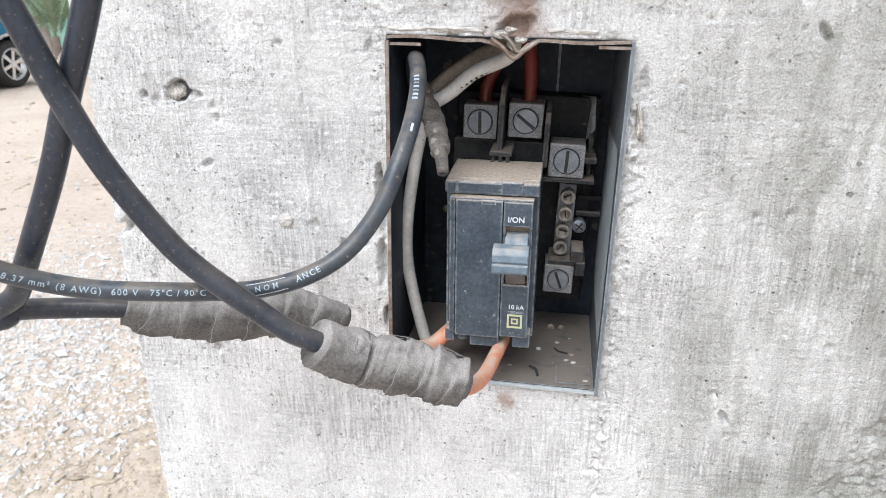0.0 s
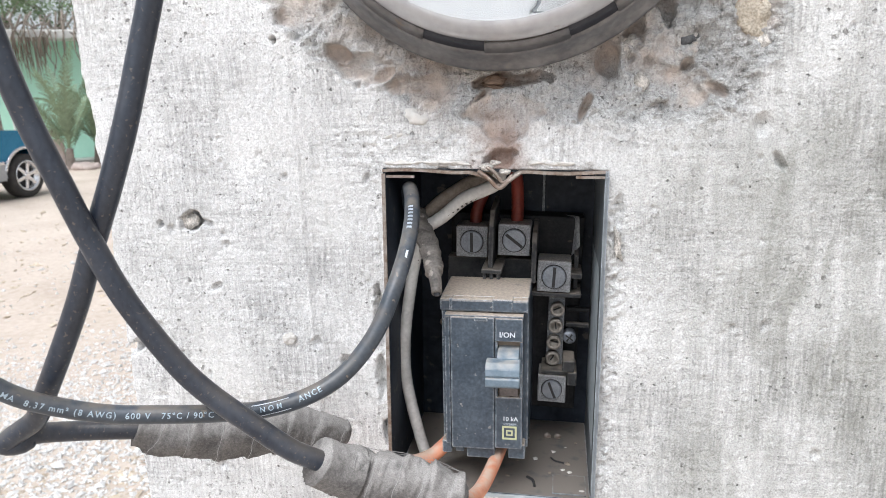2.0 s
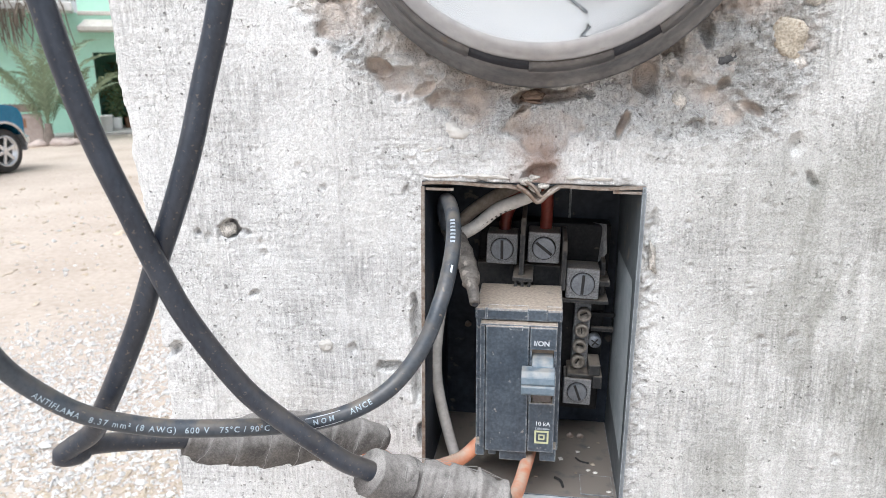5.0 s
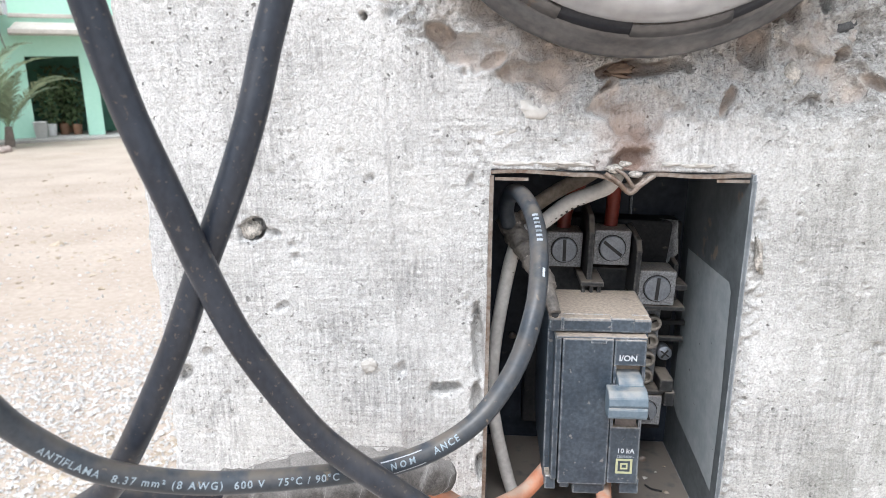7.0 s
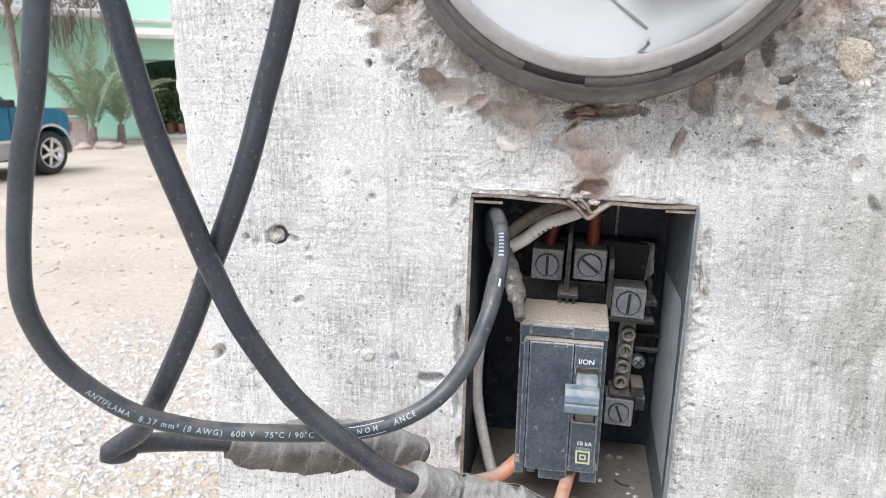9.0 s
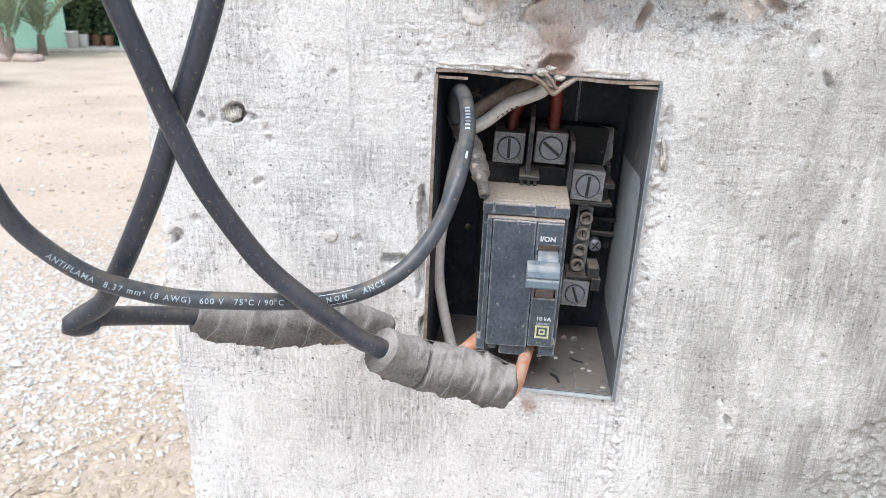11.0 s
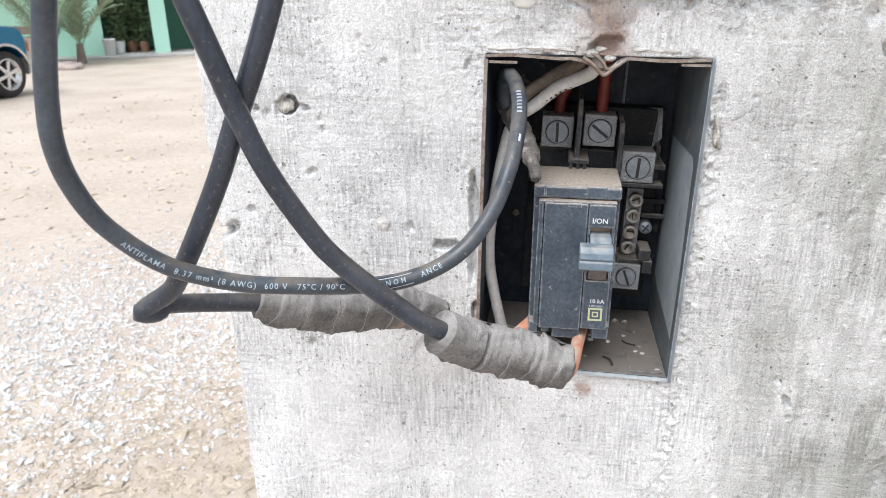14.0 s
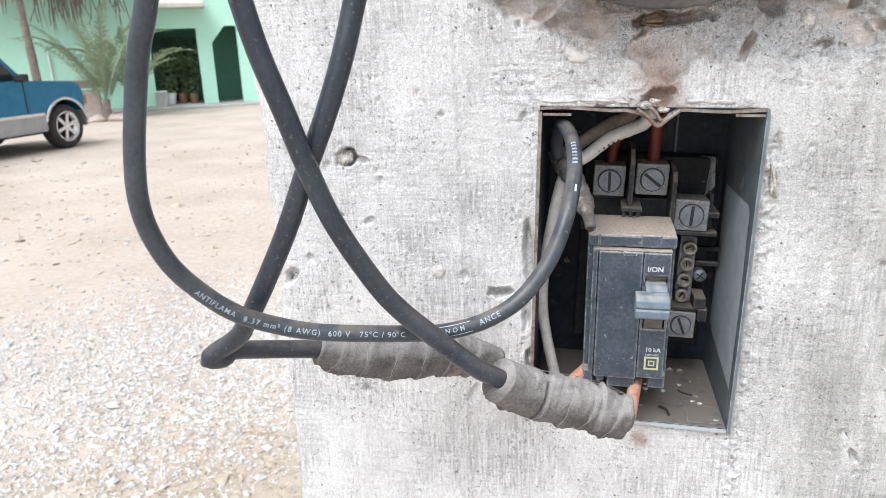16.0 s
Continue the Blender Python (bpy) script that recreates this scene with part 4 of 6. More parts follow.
lug(0.0236, 0.0379, -0.0434, -0.0291, 0.0385, 88)
lug(0.0424, 0.0569, -0.0419, -0.0276, 0.0385, 37)
lug(0.0605, 0.0752, -0.0567, -0.0425, 0.0350, 92)
lug(0.0628, 0.0757, -0.1107, -0.0973, 0.0380, 68)


def plate(name, pts, x0, x1, mat, parent, label=""):
    """A plate cut to an outline in y and z, between x0 and x1."""
    b = bmesh.new()
    lo, hi = [b.verts.new((x0, y, z)) for y, z in pts], [b.verts.new((x1, y, z)) for y, z in pts]
    b.faces.new(lo)
    b.faces.new(hi[::-1])
    for k in range(len(pts)):
        q = (k + 1) % len(pts)
        b.faces.new((lo[k], lo[q], hi[q], hi[k]))
    bmesh.ops.bevel(b, geom=b.edges[:], offset=0.0003, segments=1, affect="EDGES")
    return part(name, b, mat, parent, label)


plate("barrier", [(0.058, -0.018), (0.036, -0.021), (0.030, -0.027), (0.029, -0.046), (0.058, -0.046)], 0.0390, 0.0412, BLACK_PLASTIC, base, "upright black barrier between the lugs")
plate("barrier", [(0.058, -0.027), (0.034, -0.030), (0.031, -0.034), (0.031, -0.052), (0.058, -0.054)], 0.0578, 0.0600, BLACK_PLASTIC, base)
plate("barrier", [(0.058, -0.040), (0.046, -0.042), (0.044, -0.058), (0.058, -0.060)], 0.0765, 0.0785, BLACK_PLASTIC, base)
part("bracket", box((0.0365, 0.026, -0.0475), (0.0455, 0.050, -0.0455), 0.0004), BLACK_PLASTIC, base)
for x in (0.0372, 0.0402, 0.0432):
    part("bracket_foot", box((x, 0.027, -0.0525), (x + 0.0014, 0.032, -0.0475), 0.0003), BLACK_PLASTIC, base)
part("ledge", box((0.058, 0.036, -0.0592), (0.0800, 0.056, -0.0572), 0.0004), BLACK_PLASTIC, base)
part("ledge", box((0.0722, 0.036, -0.0505), (0.0800, 0.054, -0.0480), 0.0004), BLACK_PLASTIC, base)
part("ledge", box((0.0640, 0.038, -0.0968), (0.0800, 0.056, -0.0950), 0.0004), BLACK_PLASTIC, base)
part("clip", box((0.0735, 0.036, -0.0945), (0.0790, 0.050, -0.0890), 0.0006), BLACK_PLASTIC, base)
part("clip", box((0.0760, 0.036, -0.1010), (0.0802, 0.052, -0.0945), 0.0006), BLACK_PLASTIC, base)
part("step_block", box((0.019, 0.046, -0.062), (0.0585, 0.055, -0.045), 0.0005), BLACK_PLASTIC, base)
part("rail", box((0.0745, 0.050, -0.070), (0.0850, 0.0525, -0.068), 0.0003), BLACK_BARE, base)
part("rail", box((0.0745, 0.050, -0.0775), (0.0850, 0.0525, -0.0755), 0.0003), BLACK_PLASTIC, base)
bar = part("neutral_bar", box((0.0660, 0.0465, -0.0985), (0.0735, 0.0560, -0.0622), 0.0006), LUG, base, "dull aluminium neutral bar")
for x, y, z in ((0.0702, 0.043, -0.0673), (0.0697, 0.043, -0.0753), (0.0692, 0.043, -0.0833), (0.0690, 0.043, -0.0911), (0.0762, 0.044, -0.0806)):
    on_bar = x < 0.075
    head = turned([(0.0, 0.0035), (0.0029, 0.0035), (0.0033, 0.0030), (0.0033, -0.0001), (0.0030, -0.0005), (0.0023, -0.0005), (0.0019, 0.0), (0.0019, 0.0022), (0.0, 0.0022)] if on_bar else
                  [(0.0, 0.0060), (0.0028, 0.0060), (0.0030, 0.0), (0.0027, -0.0004), (0.0, -0.0006)], 24)
    bmesh.ops.transform(head, matrix=Matrix.Translation((x, y, z)), verts=head.verts)
    part("bar_screw", head, BAR_SCREW if on_bar else SCREW, bar, "dusty hollow-headed screw" if on_bar else "round cross-slot screw", True)
    slot = box((-0.0020, -0.0002, -0.0003), (0.0020, 0.0002, 0.0003))
    if not on_bar:
        add_box(slot, (-0.00035, -0.00018, -0.0021), (0.00035, 0.00022, 0.0021))
    bmesh.ops.transform(slot, matrix=Matrix.Translation((x, y + (0.0020 if on_bar else -0.0006), z)) @ Matrix.Rotation(radians(40 + z * 9000), 4, "Y"), verts=slot.verts)
    part("screw_slot", slot, SLOT, bar)

# ---- the circuit breaker ----
brk = thing("circuit_breaker", INSIDE @ Matrix.Translation((0.0415, 0, -0.0838)) @ Matrix.Rotation(radians(-1.6), 4, "Y"),
            "dusty blue-black two-pole circuit breaker with its handle on", "circuit breaker")
HW, HH = 0.0178, 0.0328
plate("body", [(0.0042, HH), (0.030, HH + 0.001), (0.046, HH - 0.004), (0.056, HH - 0.006), (0.056, -HH + 0.004), (0.040, -HH), (0.0042, -HH)], -HW, HW, BREAKER, brk)
part("top_shoulder", box((-HW, -0.0005, HH - 0.0052), (HW, 0.0045, HH), 0.0009), BREAKER, brk)
part("shoulder_rib", box((0.0035, -0.0009, HH - 0.0050), (0.0118, 0.0043, HH + 0.0004), 0.0006), BREAKER, brk)
part("shoulder_rib", box((-HW + 0.004, -0.0008, HH - 0.0048), (-HW + 0.0052, 0.0043, HH + 0.0003), 0.0003), BREAKER, brk)
CY = -0.0035
# the front cover in its moulded panels, split by fine seams
part("cover_panel", box((-HW + 0.0022, CY + 0.0008, -HH + 0.0032), (-HW + 0.0044, 0.005, HH - 0.0066), 0.0004), BREAKER, brk)
part("cover_panel", box((-HW + 0.0047, CY - 0.0002, -HH + 0.0022), (0.0046, 0.005, HH - 0.0064), 0.0005), BREAKER, brk)
cover = bmesh.new()
X0, X1 = 0.0049, HW - 0.0020
SX0, SX1, SZ0, SZ1 = 0.0058, 0.0148, -0.0070, 0.0166
add_box(cover, (X0, CY, SZ1), (X1, 0.005, HH - 0.0066), 0.0004)
add_box(cover, (X0, CY, SZ0), (SX0, 0.005, SZ1 - 0.0001))
add_box(cover, (SX1, CY, SZ0), (X1, 0.005, SZ1 - 0.0001))
add_box(cover, (X0, CY, -HH + 0.0030), (X1, 0.005, SZ0 - 0.0001), 0.0004)
part("handle_panel", cover, BREAKER, brk)
part("cover_rib", box((-0.0035, CY - 0.0008, HH - 0.0078), (0.0020, 0.003, HH - 0.0062), 0.0003), BREAKER, brk)
part("cover_rim", box((-HW + 0.0024, CY + 0.0002, HH - 0.0066), (HW - 0.0018, 0.004, HH - 0.0056), 0.0003), BREAKER, brk)
part("slot_back", box((SX0, 0.0005, SZ0), (SX1, 0.003, SZ1), 0.0), TAN, brk, "dusty tan back of the handle slot")
# the two joined toggles with their grip
handle = plate("handle", [(0.002, 0.0138), (-0.006, 0.0132), (-0.0085, 0.0118), (-0.0095, 0.0030), (0.002, 0.0010)], 0.0060, 0.0146, HANDLE, brk, "slate blue toggle handle")
plate("grip", [(-0.0070, 0.0112), (-0.0120, 0.0110), (-0.0142, 0.0092), (-0.0146, 0.0064), (-0.0136, 0.0058), (-0.0146, 0.0052), (-0.0143, 0.0022), (-0.0132, 0.0012), (-0.0090, 0.0010), (-0.0070, 0.0030)], 0.0019, 0.0152, HANDLE, handle)
part("slot_window", box((0.0066, -0.0030, -0.0066), (0.0140, -0.0008, -0.0020)), FLAG, brk, "dull brown flag window")
for x0, x1, d in ((-0.0175, -0.0135, 0.0016), (-0.0072, 0.0045, 0.0030), (0.0100, 0.0170, 0.0024), (-0.0120, -0.0085, 0.0008)):
    part("bottom_foot", box((x0, -0.0015, -HH - d), (x1, 0.010, -HH + 0.004), 0.0005), BREAKER, brk)
b = on_front(letters("I/ON", 0.0030, 0.00008), 0.0097, CY - 0.00012, 0.0194)
part("printed_word", b, PRINT, brk, "white printed I/ON")
b = on_front(letters("10 kA", 0.0026, 0.00006), 0.0110, CY - 0.00012, -0.0165)
part("printed_word", b, PRINT, brk, "white printed 10 kA")
b = on_front(letters("120/240V~", 0.00145, 0.00002), 0.0110, CY - 0.00012, -0.0188)
part("printed_word", b, PRINT_PALE, brk, "small white printed 120/240V~")
b = bmesh.new()
for lo, hi in (((-0.0027, 0.0020), (0.0027, 0.0027)), ((-0.0027, -0.0027), (0.0027, -0.0020)), ((-0.0027, -0.0020), (-0.0020, 0.0020)), ((0.0020, -0.0020), (0.0027, 0.0020)),
               ((-0.0012, 0.0006), (0.0012, 0.0011)), ((-0.0012, -0.0011), (0.0012, -0.0006)), ((-0.0012, -0.0006), (-0.0007, 0.0006)), ((0.0007, -0.0006), (0.0012, 0.0006))):
    add_box(b, (0.0107 + lo[0] * 1.1, CY - 0.0002, -0.0226 + lo[1] * 1.1), (0.0107 + hi[0] * 1.1, CY + 0.0001, -0.0226 + hi[1] * 1.1))
part("printed_square", b, LOGO, brk, "pale yellow printed square")

# ---- cables ----
RC = 0.0034
RA = 0.0029


def W(lx, y, lz):
    return tuple(INSIDE @ Vector((lx, y, lz)))


loop_path = [(-0.060, 0.02, 1.98), (-0.075, -0.05, 1.97), (-0.092, -0.105, 1.88), (-0.105, -0.125, 1.72), (-0.116, -0.1245, 1.60), (-0.1235, -0.1215, 1.535), (-0.1285, -0.1205, 1.510), (-0.1339, -0.120, 1.488), (-0.1393, -0.1191, 1.4746), (-0.1434, -0.1182, 1.4602),
             (-0.1464, -0.1173, 1.4479), (-0.1480, -0.1164, 1.4367), (-0.1492, -0.1124, 1.4258), (-0.1472, -0.1077, 1.4140), (-0.1421, -0.1029, 1.4044), (-0.1343, -0.0982, 1.3959),
             (-0.1261, -0.0925, 1.3900), (-0.1134, -0.0863, 1.3851), (-0.0980, -0.0800, 1.3825), (-0.0840, -0.0738, 1.3806), (-0.0716, -0.0674, 1.3794), (-0.0587, -0.0608, 1.3816),
             (-0.0475, -0.0543, 1.3877), (-0.0381, -0.0477, 1.3996), (-0.0327, -0.0404, 1.4134), (-0.0306, -0.0296, 1.4236), (-0.0305, -0.0189, 1.4323), (-0.0323, -0.0082, 1.4384),
             (-0.0352, 0.0025, 1.4412), (-0.0380, 0.012, 1.4395), (-0.0395, 0.019, 1.4330), (-0.0385, 0.022, 1.4260)]
STEP = 0.0012
cable_a = thing("power_cable", pose(0, 0, 0), "looped black power cable with white print running into the box", "cable")
part("jacket", tube(loop_path, RA, 24, STEP), CABLE_TAN, cable_a, "sun-faded black jacket", True)
pts_a = curve_points(loop_path, STEP)
arr_a = np.array([tuple(p) for p in pts_a])


def along(x, z):
    """Metres along the loop nearest to x, z in front of the wall."""
    return int(np.argmin((arr_a[:, 0] - x) ** 2 + (arr_a[:, 2] - z) ** 2)) * STEP


def print_on(text, x, z, size, mat, label, turn=0.05, bold=0.00004, spacing=1.0):
    part("printed_marking", on_tube(letters(text, size, bold, spacing), pts_a, RA, along(x, z), turn, STEP), mat, cable_a, label)


print_on("ANTIFLAMA", -0.1390, 1.4000, 0.0024, PRINT_BLUE, "worn white cable print", 0.15, 0.00002, 1.15)
print_on("8.37 mm² (8 AWG)", -0.1222, 1.3884, 0.0025, PRINT_BLUE, "white cable print", 0.1, 0.00003, 1.32)
print_on("600 V", -0.1048, 1.3836, 0.0025, PRINT_BLUE, "white cable print", 0.05, 0.00003, 1.25)
print_on("75°C / 90°C", -0.0918, 1.3817, 0.0025, PRINT_BLUE, "white cable print", 0.05, 0.00003, 1.22)
print_on("N O M", -0.0692, 1.3797, 0.0023, PRINT_BLUE, "white cable print", 0.1, spacing=1.1)
print_on("ANCE", -0.0582, 1.3820, 0.0026, PRINT_BLUE, "white cable print", 0.1, 0.00004, 1.3)
for k in (-1, 1):
    b = box((-0.0062, k * 0.0018 - 0.00012, -0.00001), (0.0062, k * 0.0018 + 0.00012, 0.00001))
    bmesh.ops.subdivide_edges(b, edges=[e for e in b.edges if abs(e.verts[0].co.x - e.verts[1].co.x) > 0.005], cuts=8)
    part("printed_bar", on_tube(b, pts_a, RA, along(-0.0692, 1.3797), 0.1, STEP), PRINT, cable_a, "white printed bar")
# a maker's word, as plain strokes
for k in range(7):
    b = box((-0.0005 + k * 0.0017 - 0.0051, -0.0009, -0.00001), (0.0004 + k * 0.0017 - 0.0051, 0.0009, 0.00001))
    part("printed_bar", on_tube(b, pts_a, RA, along(-0.0308, 1.4325), 0.0, STEP), PRINT_PALE, cable_a, "pale printed strokes")
b = box((-0.0016, -0.0004, -0.00001), (0.0016, 0.0004, 0.00001))
part("paint_fleck", on_tube(b, pts_a, RA, along(-0.0315, 1.4220), 0.35, STEP), PRINT, cable_a, "white paint fleck")

cable_b = thing("power_cable", pose(0, 0, 0), "black power cable hanging down to a taped splice", "cable")
path_b = [(-0.145, 0.02, 2.00), (-0.150, -0.04, 1.99), (-0.150, -0.085, 1.90), (-0.144, -0.097, 1.74), (-0.1365, -0.0975, 1.60), (-0.1290, -0.0970, 1.530), (-0.1250, -0.0965, 1.508), (-0.1209, -0.096, 1.4887), (-0.1178, -0.094, 1.4734), (-0.1127, -0.0925, 1.4573), (-0.1083, -0.0895, 1.4401), (-0.102, -0.0865, 1.4217), (-0.0916, -0.083, 1.4023), (-0.084, -0.081, 1.3921), (-0.073, -0.0785, 1.3816), (-0.0608, -0.0755, 1.3707), (-0.0537, -0.072, 1.3653), (-0.0460, -0.0660, 1.3580)]
part("jacket", tube(path_b, RC, 24, STEP), CABLE, cable_b, "scuffed black jacket", True)


def wraps(turns, seed, amp=0.10):
    """A spiral of overlapping tape."""
    def f(s, a, d):
        k = (s * turns + a / (2 * math.pi) + 0.10 * noise.noise(Vector((s * 5 + seed, math.cos(a), math.sin(a))))) % 1.0
        lum = noise.noise(Vector((s * 7, math.cos(a) * 1.2 + seed, math.sin(a) * 1.2)))
        fold = abs(noise.noise(Vector((s * 19 + seed + a * 0.5, math.cos(a) * 2.0, math.sin(a) * 2.0))))
        fine = noise.noise(Vector((s * 60 + seed, math.cos(a) * 5, math.sin(a) * 5)))
        return 1.0 + amp * (0.5 - k) * (1 if k > 0.06 else k / 0.06) + 0.15 * lum + 0.13 * (0.25 - fold) + 0.018 * fine
    return f


splice_b = [(-0.0510, -0.0695, 1.3622), (-0.0480, -0.0672, 1.3594), (-0.0440, -0.0650, 1.3570), (-0.0400, -0.0630, 1.3548), (-0.0290, -0.0600, 1.3515), (-0.0180, -0.0580, 1.3478), (-0.0115, -0.0568, 1.3450), (-0.0082, -0.0560, 1.3438)]
radius_b, wrap_b = (lambda s: 0.0062 + 0.0006 * min(1, s * 4) + 0.0018 * math.sin(min(1, s * 1.15) * math.pi) ** 0.6 + (0.0012 if 0.72 < s < 0.96 else 0) - (0.0028 * max(0, (s - 0.95) / 0.05))), wraps(5.5, 1, 0.15)
part("splice_tape", tube(splice_b, radius_b, 40, 0.0006, True, wrap_b), TAPE, cable_b, "dusty grey tape wound round the splice", True)
b = tube([(-0.0535, -0.0655, 1.3520), (-0.0500, -0.0620, 1.3510), (-0.0450, -0.0600, 1.3505)], 0.0026, 14, 0.001, True)
part("tape_tail", b, TAPE, cable_b, "loose frayed end of tape", True)

def thread(path, radius, turns, shape, parent):
    """The pale frayed edge of each turn of tape."""
    pts = curve_points(path, 0.0006)
    fr = frames(pts)
    n = len(pts)
    for k in range(int(turns)):
        line = []
        for q in range(25):
            a = -2 * math.pi * q / 24
            s = (k + 1 - (a / (2 * math.pi)) % 1.0) / turns if q < 24 else k / turns
            if not 0.02 < s < 0.97:
                continue
            i = int(s * (n - 1))
            t, u, v = fr[i]
            r = radius(s) * shape(min(s + 0.012, 1), a, 0) + 0.00005
            line.append(tuple(pts[i] + r * (math.cos(a) * u + math.sin(a) * v)))
        if len(line) > 4:
            part("frayed_thread", tube(line, lambda s: 0.00008, 5, 0.0012), THREAD, parent)


part("tape_collar", tube([(-0.0532, -0.0713, 1.3642), (-0.0485, -0.0676, 1.3598), (-0.0425, -0.0642, 1.3562)], lambda s: 0.0078 + 0.0009 * s, 48, 0.0006, True, lambda s, a, d: 1 + 0.05 * noise.noise(Vector((math.cos(a) * 2, math.sin(a) * 2, s * 3))) + (0.03 * math.sin(a * 22) if s < 0.06 else 0)), TAPE, cable_b, "wide turn of tape with a saw-toothed edge", True)


cable_c = thing("power_cable", pose(0, 0, 0), "black power cable with a sharp kink and a taped splice", "cable")
path_c = [(-0.02, 0.02, 2.02), (-0.022, -0.03, 2.01), (-0.032, -0.07, 1.93), (-0.05, -0.078, 1.76), (-0.069, -0.078, 1.6), (-0.0815, -0.078, 1.53), (-0.0865, -0.078, 1.5095), (-0.0929, -0.0798, 1.4884), (-0.0969, -0.0826, 1.4726), (-0.103, -0.0841, 1.456), (-0.111, -0.0846, 1.4383), (-0.119, -0.0852, 1.4197), (-0.1291, -0.0858, 1.4001), (-0.1364, -0.0851, 1.388), (-0.1422, -0.0832, 1.3802), (-0.1503, -0.0838, 1.3746), (-0.1538, -0.0846, 1.3716), (-0.15, -0.0812, 1.3706), (-0.1483, -0.078, 1.3721), (-0.1393, -0.07, 1.3696), (-0.1236, -0.063, 1.3674), (-0.115, -0.058, 1.365)]
part("jacket", tube(path_c, lambda s: RC, 24, STEP), CABLE, cable_c, "scuffed black jacket", True)
splice_c = [(-0.1225, -0.0620, 1.3672), (-0.1140, -0.0560, 1.3625), (-0.1010, -0.0490, 1.3605), (-0.0880, -0.0420, 1.3585), (-0.0750, -0.0340, 1.3550), (-0.0640, -0.0260, 1.3505), (-0.0605, -0.0225, 1.3485)]
radius_c, wrap_c = (lambda s: 0.0042 + 0.0056 * math.sin(min(1, 0.06 + s * 0.93) * math.pi) ** 0.8), wraps(7, 5, 0.14)
part("splice_tape", tube(splice_c, radius_c, 40, 0.0006, True, wrap_c), TAPE, cable_c, "dusty grey tape wound round the splice", True)

thread(splice_b, radius_b, 5.5, wrap_b, cable_b)
thread(splice_c, radius_c, 7, wrap_c, cable_c)


def wire(path, r, mat, label, name="wire", smooth=True):
    ob = part(name, tube(path, r, 16, 0.0015), mat, None, label, smooth)
    tagged(ob, label, "wire")
    return ob


wire([(-0.0170, -0.0560, 1.3470), (-0.0105, -0.0490, 1.3385), (-0.0068, -0.0290, 1.3305), (-0.0040, -0.0060, 1.3275), W(0.0488, 0.010, -0.1190), W(0.0495, 0.018, -0.111)], 0.0028, ORANGE_WIRE, "faded orange wire from the taped splice into the breaker")
wire([(-0.0740, -0.0280, 1.3500), (-0.0640, -0.0240, 1.3425), (-0.0500, -0.0180, 1.3315), W(0.0160, 0.004, -0.1260), W(0.0240, 0.012, -0.1225), W(0.0300, 0.018, -0.1170), W(0.0305, 0.022, -0.111)], 0.0031, ORANGE_WIRE, "faded orange wire from a splice into the breaker")
white_wire = wire([W(0.0455, 0.010, 0.003), W(0.0430, 0.018, -0.0065), W(0.0370, 0.021, -0.0105), W(0.0290, 0.022, -0.0145), W(0.0200, 0.023, -0.0225), W(0.0125, 0.024, -0.0275)], 0.0028, WHITE_WIRE, "aged white wire from the bent top edge to the joint")
wire([W(0.0420, 0.026, 0.000), W(0.0360, 0.030, -0.0055), W(0.0280, 0.031, -0.0100), W(0.0180, 0.030, -0.0170), W(0.0110, 0.028, -0.0240)], 0.0028, DIRTY_WIRE, "dirty beige wire to the joint")
wire([W(0.0110, 0.023, -0.0300), W(0.0088, 0.022, -0.0390), W(0.0062, 0.021, -0.0560), W(0.0042, 0.020, -0.0760), W(0.0044, 0.020, -0.0930), W(0.0070, 0.020, -0.1080), W(0.0120, 0.020, -0.1270), W(0.0150, 0.020, -0.1360)], 0.0026, WHITE_WIRE, "aged white wire with dark flecks hanging down in the box")
wire([W(0.0500, 0.049, -0.0300), W(0.0502, 0.048, -0.0200), W(0.0495, 0.044, -0.0080), W(0.0470, 0.034, 0.001)], 0.0028, RED_WIRE, "dull red wire into a screw lug")
wire([W(0.0310, 0.049, -0.0310), W(0.0320, 0.050, -0.0220), W(0.0370, 0.050, -0.0100), W(0.0420, 0.044, 0.000)], 0.0028, RED_WIRE, "dull red wire into a screw lug")
joint = thing("taped_joint", pose(0, 0, 0), "taped wire joint with a cut cable end behind the loop", "cable joint")
part("tape", tube([W(0.0075, 0.026, -0.0215), W(0.0095, 0.023, -0.0262), W(0.0140, 0.016, -0.0305), W(0.0185, 0.006, -0.0365), W(0.0210, -0.002, -0.0405)], lambda s: 0.0046 - 0.0010 * s, 28, 0.0008, True, wraps(5, 9, 0.2)), TAPE_DARK, joint, "dusty grey tape", True)
part("cut_end", tube([W(0.0205, -0.001, -0.0395), W(0.0222, -0.006, -0.0430), W(0.0234, -0.010, -0.0465)], lambda s: 0.0027 - 0.0006 * s, 18, 0.0006), TAPE_DARK, joint, "cut cable end", True)
part("cut_core", cyl(0.0012, 0.0006, Matrix.Translation(W(0.0235, -0.0103, -0.0468)) @ Matrix.Rotation(radians(35), 4, "X"), 14), SLOT, joint)

# dark print on the white wire, too worn to read
for k in range(8):
    b = box((-0.0004, -0.0011, -0.0001), (0.0005, 0.0011, 0.0001))
    bmesh.ops.transform(b, matrix=INSIDE @ Matrix.Translation((0.0225 + k * 0.0019, 0.0203 - k * 0.0001, -0.0205 + k * 0.00122)) @ Matrix.Rotation(radians(-33), 4, "Y") @ FRONT, verts=b.verts)
    part("printed_bar", b, PRINT_DARK, white_wire)

